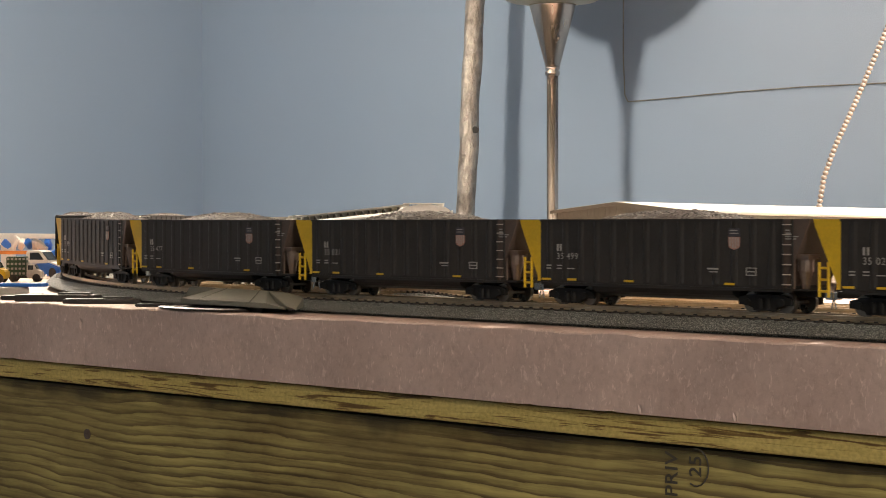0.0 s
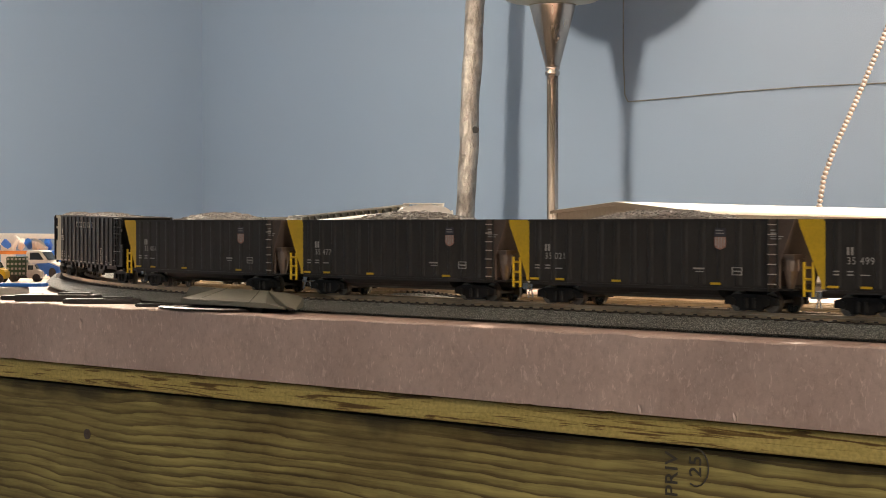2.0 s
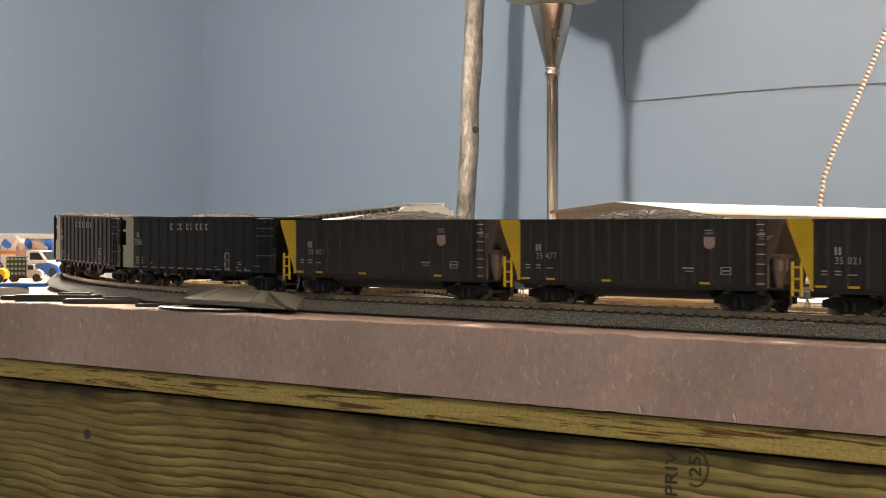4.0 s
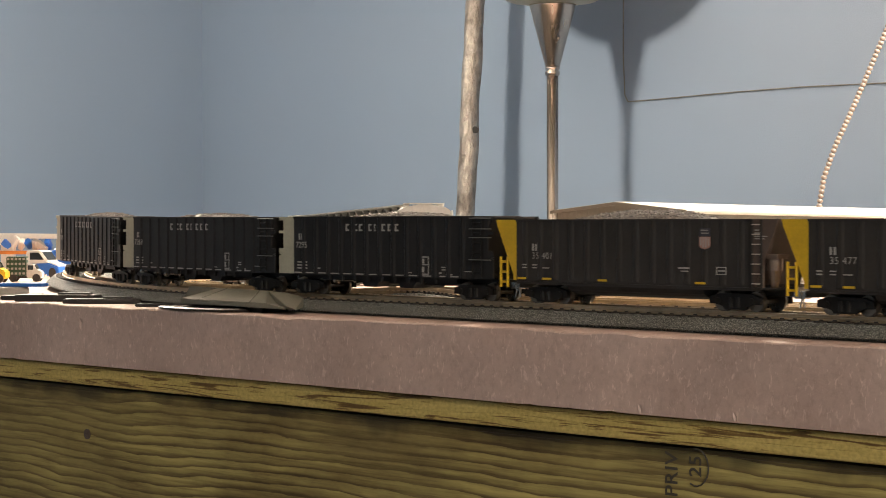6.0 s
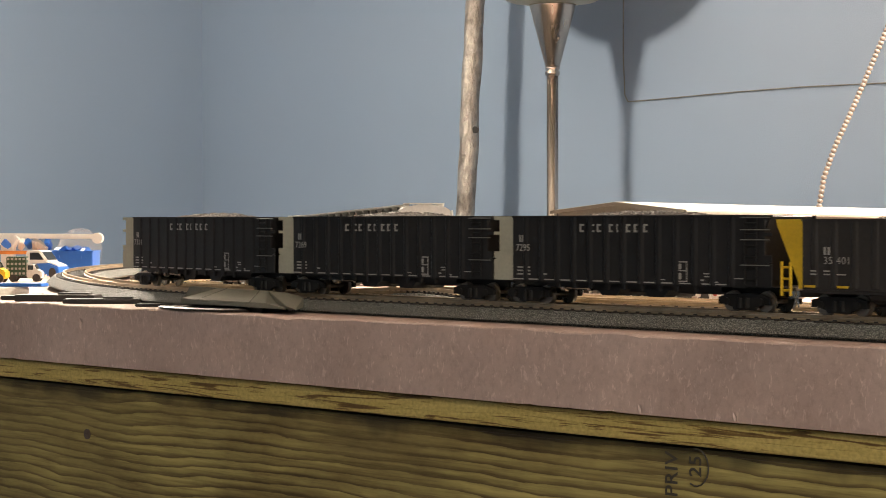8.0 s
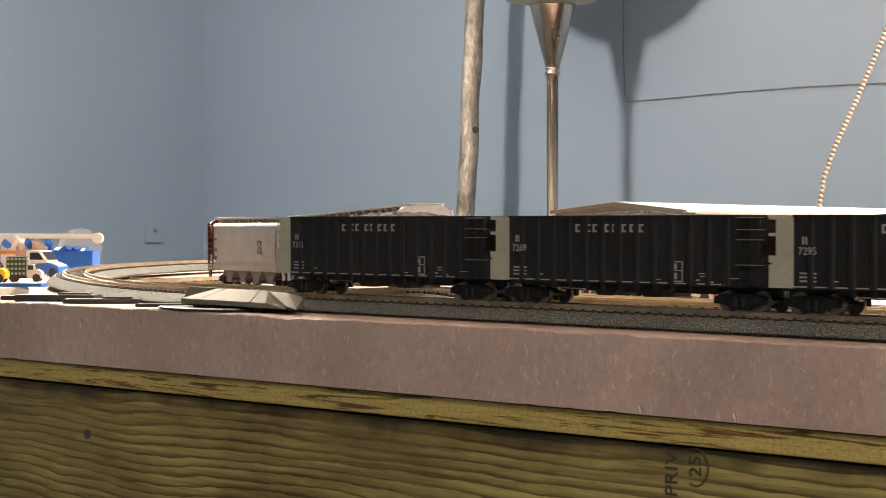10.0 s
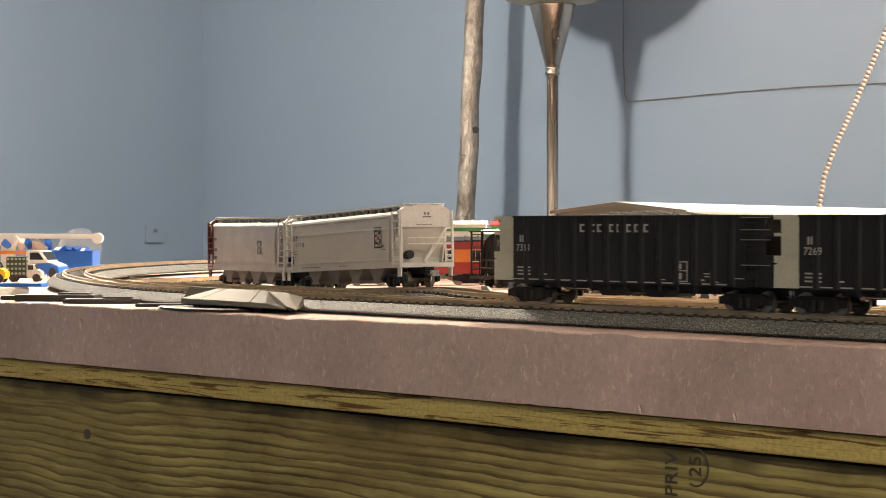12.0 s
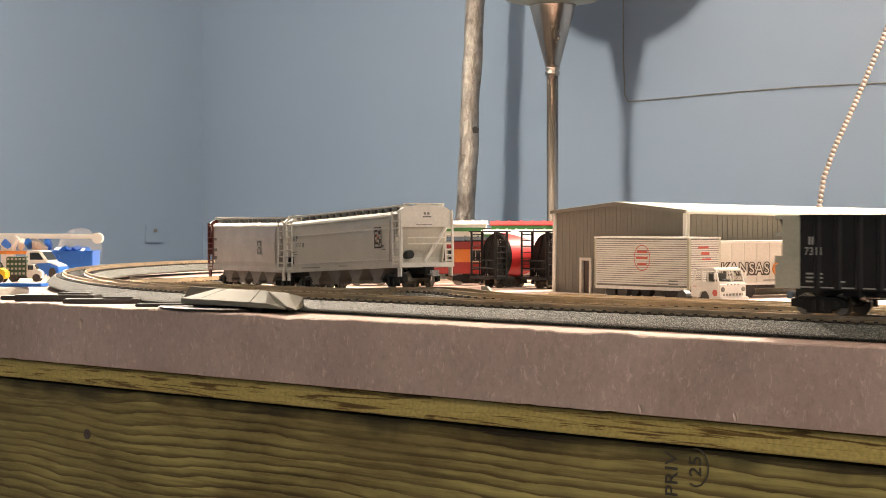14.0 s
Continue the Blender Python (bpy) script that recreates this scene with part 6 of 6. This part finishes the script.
    part("base", box(BM(), (0.0, 0, 0.004), (0.050, 0.030, 0.008)), M_WHITE, crane, bevel=0.001)
    for i in range(10):
        ob = part("lattice_piece", box(BM(), (0, 0, 0), (0.013, 0.005, 0.007)), (M_BLUE, M_WHITE, M_WHITE)[i % 3], crane, bevel=0.0008)
        ob.matrix_local = pose(-0.014 + i * 0.0065, rng.uniform(-0.005, 0.005), 0.0300 + rng.uniform(0, 0.004), rng.uniform(0, 60), rng.uniform(0, 60), rng.uniform(0, 180))
    crane.matrix_world = pose(*V(-0.439, 1.92), 0.0, 0, 0.6, 44.6)
    lid = lathe(BM(), [(0.001, 0.0), (0.020, 0.001), (0.0225, 0.003), (0.023, 0.010), (0.0225, 0.010), (0.021, 0.0035), (0.001, 0.002)], 48)
    ob = part("round_lid", lid, M_CLEAR)
    ob.matrix_world = pose(*V(-0.376, 2.0), 0.0235, 84, 0, 44)
    tagged(ob, "cloudy clear round plastic lid leaning upright", "lid")
    ob = part("grey_board", box(BM(), (0, 0, 0.004), (0.13, 0.06, 0.008)), M_GREY, None, bevel=0.001)
    ob.matrix_world = pose(*V(-0.362, 1.385), 0.0, 0, 0, 4)
    tagged(ob, "flat pale grey board lying on foam", "board")
    ob = part("blue_strip", box(BM(), (0, 0, 0.0012), (0.075, 0.012, 0.0024)), M_BLUE, None, bevel=0.0004)
    ob.matrix_world = pose(*V(-0.318, 1.37), 0.0081, 0, 0, 30)
    tagged(ob, "flat blue plastic strip on the grey board", "plastic strip")
    bm = lathe(BM(), [(0.001, 0.0), (0.030, 0.0), (0.032, 0.0012), (0.029, 0.0020), (0.026, 0.0012), (0.001, 0.0012)], 40)
    ob = part("oval_plate", bm, M_TIE, smooth=False)
    ob.matrix_world = pose(*V(-0.146, 1.168), 0.0003, 0, 0, 2) @ Matrix.Diagonal((1.25, 0.42, 1, 1))
    tagged(ob, "black oval plastic plate lying on foam", "plastic part", "loose black plastic parts")
    for (r, a, turn, lx, ly, hz) in ((-0.262, 1.31, 40, 0.055, 0.022, 0.0045), (-0.225, 1.27, 47, 0.050, 0.016, 0.0032), (-0.290, 1.335, 42, 0.030, 0.018, 0.0030), (-0.165, 1.222, 43, 0.060, 0.012, 0.0020)):
        bm = box(BM(), (0, 0, hz / 2), (lx, ly, hz))
        box(bm, (lx * 0.2, ly * 0.1, hz + 0.0006), (lx * 0.4, ly * 0.5, 0.0012))
        ob = part("track_joiner", bm, M_TIE, None, bevel=0.0005)
        ob.matrix_world = pose(*V(r, a), 0.0, 0, 0, turn)
        tagged(ob, "flat black plastic track part lying on foam", "plastic part", "loose black plastic parts")


# ---- the room behind ----
def torchiere():
    x, y = V(0.1925, 3.38)
    lamp = empty("floor_lamp", "brushed nickel torchiere floor lamp with frosted bowl", "floor lamp")
    part("base", lathe(BM(), [(0.13, 0), (0.13, 0.012), (0.05, 0.03), (0.012, 0.045)], 40), M_CHROME, lamp, smooth=True)
    h = 0.312 - FLOOR_Z
    part("pole", lathe(BM(), [(0.0103, 0.03), (0.0103, h)], 24), M_CHROME, lamp, "slim nickel pole", smooth=True)
    part("collar", lathe(BM(), [(0.0103, h - 0.004), (0.0132, h - 0.001), (0.0132, h + 0.004), (0.0105, h + 0.006), (0.0130, h + 0.009), (0.0125, h + 0.013)], 24), M_CHROME, lamp, smooth=True)
    part("cone", lathe(BM(), [(0.0125, h + 0.012), (0.0405, h + 0.119), (0.0415, h + 0.121), (0.02, h + 0.1215)], 36), M_CHROME, lamp, "nickel cone socket", smooth=True)
    part("knob", rod(BM(), (0.022, -0.016, h + 0.055), (0.040, -0.030, h + 0.058), 0.0022, 8), M_CHROME, lamp, "small switch knob")
    part("shade", lathe(BM(), [(0.03, h + 0.1200), (0.075, h + 0.127), (0.12, h + 0.148), (0.155, h + 0.182), (0.172, h + 0.225), (0.168, h + 0.225), (0.15, h + 0.186), (0.115, h + 0.153), (0.03, h + 0.128)], 48), M_SHADE, lamp, "frosted glass bowl shade", smooth=True)
    lamp.matrix_world = pose(x, y, FLOOR_Z)


def wrapped_pipe():
    """A crooked, foil-wrapped vertical pipe near the wall."""
    bm, seg = BM(), 20
    rows = []
    for i in range(130):
        z = FLOOR_Z + (CEIL_Z - FLOOR_Z) * i / 129
        lean = 0.0095 * (z - 0.27) / 0.2
        cx = max(-0.014, min(0.014, lean)) + 0.0028 * noise.noise((z * 9, 2, 0)) + 0.0016 * noise.noise((z * 23, 8, 0))
        r = 0.0180 * (1 + 0.10 * noise.noise((z * 16, 4, 0)))
        rows.append([bm.verts.new((CY * cx + r * math.cos(6.28318 * k / seg) * (1 + 0.09 * noise.noise((z * 30, k, 3))), SY * cx + r * math.sin(6.28318 * k / seg), z)) for k in range(seg)])
    for a, b in zip(rows, rows[1:]):
        for k in range(seg):
            bm.faces.new((a[k], a[(k + 1) % seg], b[(k + 1) % seg], b[k]))
    bm.faces.new(rows[0][::-1]), bm.faces.new(rows[-1])
    t = empty("wrapped_pipe", "crooked vertical pipe wrapped in crinkled silvery tape", "pipe")
    part("wrap", bm, M_WRAP, t, smooth=True)
    part("hole", lathe_disc(0.0065), M_DARK, t, "small black hole").matrix_local = pose(CY * 0.009 + SY * 0.0165, SY * 0.009 - CY * 0.0165, 0.224, 90, 0, 44.6)
    t.matrix_world = pose(*V(0.0515, 3.60), 0)


def bead_cord():
    """A slack cord of pale beads that leans up out of sight."""
    cord = empty("bead_cord", "slack cord of pale twisted beads rising from the table", "cord")
    bead = mesh_of("bead", lathe(BM(), [(0.0014, -0.0025), (0.0028, -0.0014), (0.0033, 0.0), (0.0028, 0.0014), (0.0014, 0.0025)], 12), M_CORD, smooth=True)
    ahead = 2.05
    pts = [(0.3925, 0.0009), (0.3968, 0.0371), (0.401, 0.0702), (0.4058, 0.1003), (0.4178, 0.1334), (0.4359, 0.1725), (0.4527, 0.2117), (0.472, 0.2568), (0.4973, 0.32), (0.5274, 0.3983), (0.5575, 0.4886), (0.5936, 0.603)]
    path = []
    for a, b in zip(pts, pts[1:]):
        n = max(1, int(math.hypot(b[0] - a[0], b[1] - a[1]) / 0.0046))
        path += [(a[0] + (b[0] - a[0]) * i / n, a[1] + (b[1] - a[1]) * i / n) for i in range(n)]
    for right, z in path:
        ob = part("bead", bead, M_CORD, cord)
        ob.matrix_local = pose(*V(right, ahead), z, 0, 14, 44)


def wall_cable():
    """A thin dark cable clipped to the wall: down, then along it."""
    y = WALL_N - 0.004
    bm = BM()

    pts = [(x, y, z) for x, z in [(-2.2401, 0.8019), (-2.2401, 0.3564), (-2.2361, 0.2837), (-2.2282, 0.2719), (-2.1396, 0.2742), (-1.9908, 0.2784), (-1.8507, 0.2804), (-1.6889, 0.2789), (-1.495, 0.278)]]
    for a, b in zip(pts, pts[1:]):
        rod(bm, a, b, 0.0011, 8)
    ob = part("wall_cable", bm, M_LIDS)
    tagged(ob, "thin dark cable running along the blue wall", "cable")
    # small plate on the other wall
    plate = empty("wall_plate", "small blue-painted wall plate with a socket", "wall plate")
    part("plate", box(BM(), (0, 0, 0), (0.006, 0.050, 0.040)), M_WALL, plate, bevel=0.0015)
    part("socket", box(BM(), (0.0036, 0, 0.008), (0.002, 0.009, 0.008)), M_LIDS, plate, "dark socket")
    plate.matrix_world = pose(WALL_W + 0.003, 2.6119, 0.0259)


# ---- what moves ----
ADVANCE = [(0.0, -0.6925), (0.5, -0.6476), (1.0, -0.6044), (1.5, -0.5606), (2.0, -0.5142), (2.5, -0.4709), (3.0, -0.4261), (5.5, -0.1960), (6.0, -0.1501), (6.5, -0.1049), (7.0, -0.0612), (7.5, -0.0143), (8.0, 0.0333),
           (10.5, 0.2596), (11.0, 0.3048), (11.5, 0.3527), (12.0, 0.4011), (12.5, 0.4459), (13.0, 0.4893), (13.5, 0.5364), (14.0, 0.5855)]


def advance(t):
    for (a, sa), (b, sb) in zip(ADVANCE, ADVANCE[1:]):
        if t <= b:
            return sa + (sb - sa) * (t - a) / (b - a)
    return ADVANCE[-1][1]


def car_pose(s, bogies):
    x0, y0, h0 = main_line(s + bogies[0])
    x1, y1, h1 = main_line(s + bogies[1])
    h = math.atan2(y1 - y0, x1 - x0)
    z0, z1 = rise(s + bogies[0]), rise(s + bogies[1])
    up = math.atan2(z1 - z0, bogies[1] - bogies[0])
    z = RAIL_Z + z0 - bogies[0] * math.tan(up)
    return Matrix.Translation((x0 - bogies[0] * math.cos(h), y0 - bogies[0] * math.sin(h), z)) @ Matrix.Rotation(h, 4, "Z") @ Matrix.Rotation(-up, 4, "Y"), h, h0, h1


def turn_between(h, base):
    return (h - base + math.pi) % (2 * math.pi) - math.pi


def motions():
    times = [i * 0.25 for i in range(57)]
    for car, bogies, behind in CARS:
        walk(car, [(t, car_pose(advance(t) + behind, bogies)[0]) for t in times])
        for b, owner, x, sets in BOGIES:
            if owner is not car:
                continue
            rows = []
            for t in times:
                _, h, h0, h1 = car_pose(advance(t) + behind, bogies)
                rows.append((t, Matrix.Translation((x, 0, 0)) @ Matrix.Rotation(turn_between(h0 if x == bogies[0] else h1, h), 4, "Z")))
            walk(b, rows)
            for w, k in sets:
                walk(w, [(i / 15, Matrix.Translation((k * 0.0100, 0, 0.0048)) @ Matrix.Rotation(advance(i / 15) / 0.0048, 4, "Y")) for i in range(211)])


# ---- build ----
room()
foam_board()
table()
lay_tracks()
yard_track()
road_ramp()
crossing_ramp(-0.880, 0.0840, 0.050, 0.026, 0.0126)
train()
SPUR_FAR, SPUR_NEAR = (-0.1785, 1.503), (-0.008, 1.185)
SPUR_MID = (-0.0935, 1.344)
covered_hopper(slope_pose(SPUR_MID, SPUR_NEAR, 0.0060, 0.0135, 0.090), M_GREY, "light grey covered hopper car with a roof walkway", 0.176)
covered_hopper(slope_pose(SPUR_FAR, SPUR_MID, 0.0052, 0.0060, 0.0735), M_DIRTY, "pale round-sided covered hopper car with one dark red end", 0.147, True, M_OXIDE)
shed_turn = shed()
trailer(pose(*V(0.1775, 1.308), 0.0, 0, 0, aim(0, 0, 0.617, -0.787)))
cab_over_truck(pose(*V(0.1850, 1.250), 0.0, 0, 0, aim(0, 0, 0.617, -0.787)) @ Matrix.Scale(0.9, 4))
freight_trailer(pose(*V(0.187, 1.335), 0.0, 0, 0, aim(0, 0, 0.86, 0.51)))
# two round hoppers stand side by side behind the shed's corner, near ends towards the camera
for right, ahead in ((0.0316, 1.557), (0.0715, 1.530)):
    cylinder_hopper(pose(*V(right + 0.83 * 0.0712, ahead + 0.56 * 0.0712), 0.0, 0, 0, aim(0.83, 0.56, 0, 0)) @ Matrix.Scale(0.95, 4), "black and white round hopper car with a red wedge")
box_car(pose(*V(-0.020, 1.63), 0.0005, 0, 0, aim(0, 0, 1, 0.02)), 0.130, 0.0365, M_DKRED, M_GLOSS, "red passenger car with an orange window band", "passenger_car", None, True)
box_car(pose(*V(-0.015, 1.76), 0.0005, 0, 0, aim(0, 0, 1, -0.05)), 0.110, 0.0500, M_WHITE, M_WHITE, "white boxcar with a green stripe and white roof", "boxcar", M_GREEN)
box_car(pose(*V(0.085, 1.705), 0.0005, 0, 0, aim(0, 0, 1, 0.0)), 0.100, 0.0420, M_GREEN, M_WHITE, "green boxcar with a white roof")
box_car(pose(*V(0.110, 1.80), 0.0005, 0, 0, aim(0, 0, 1, 0.0)), 0.130, 0.0495, M_GREEN, M_RED, "green boxcar with a bright red roof")
toys()
torchiere()
wrapped_pipe()
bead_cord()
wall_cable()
tie = tie_mesh()
for track_of, m in TIES:
    ob = part("tie", tie, M_TIE, track_of)
    ob.matrix_local = m
motions()
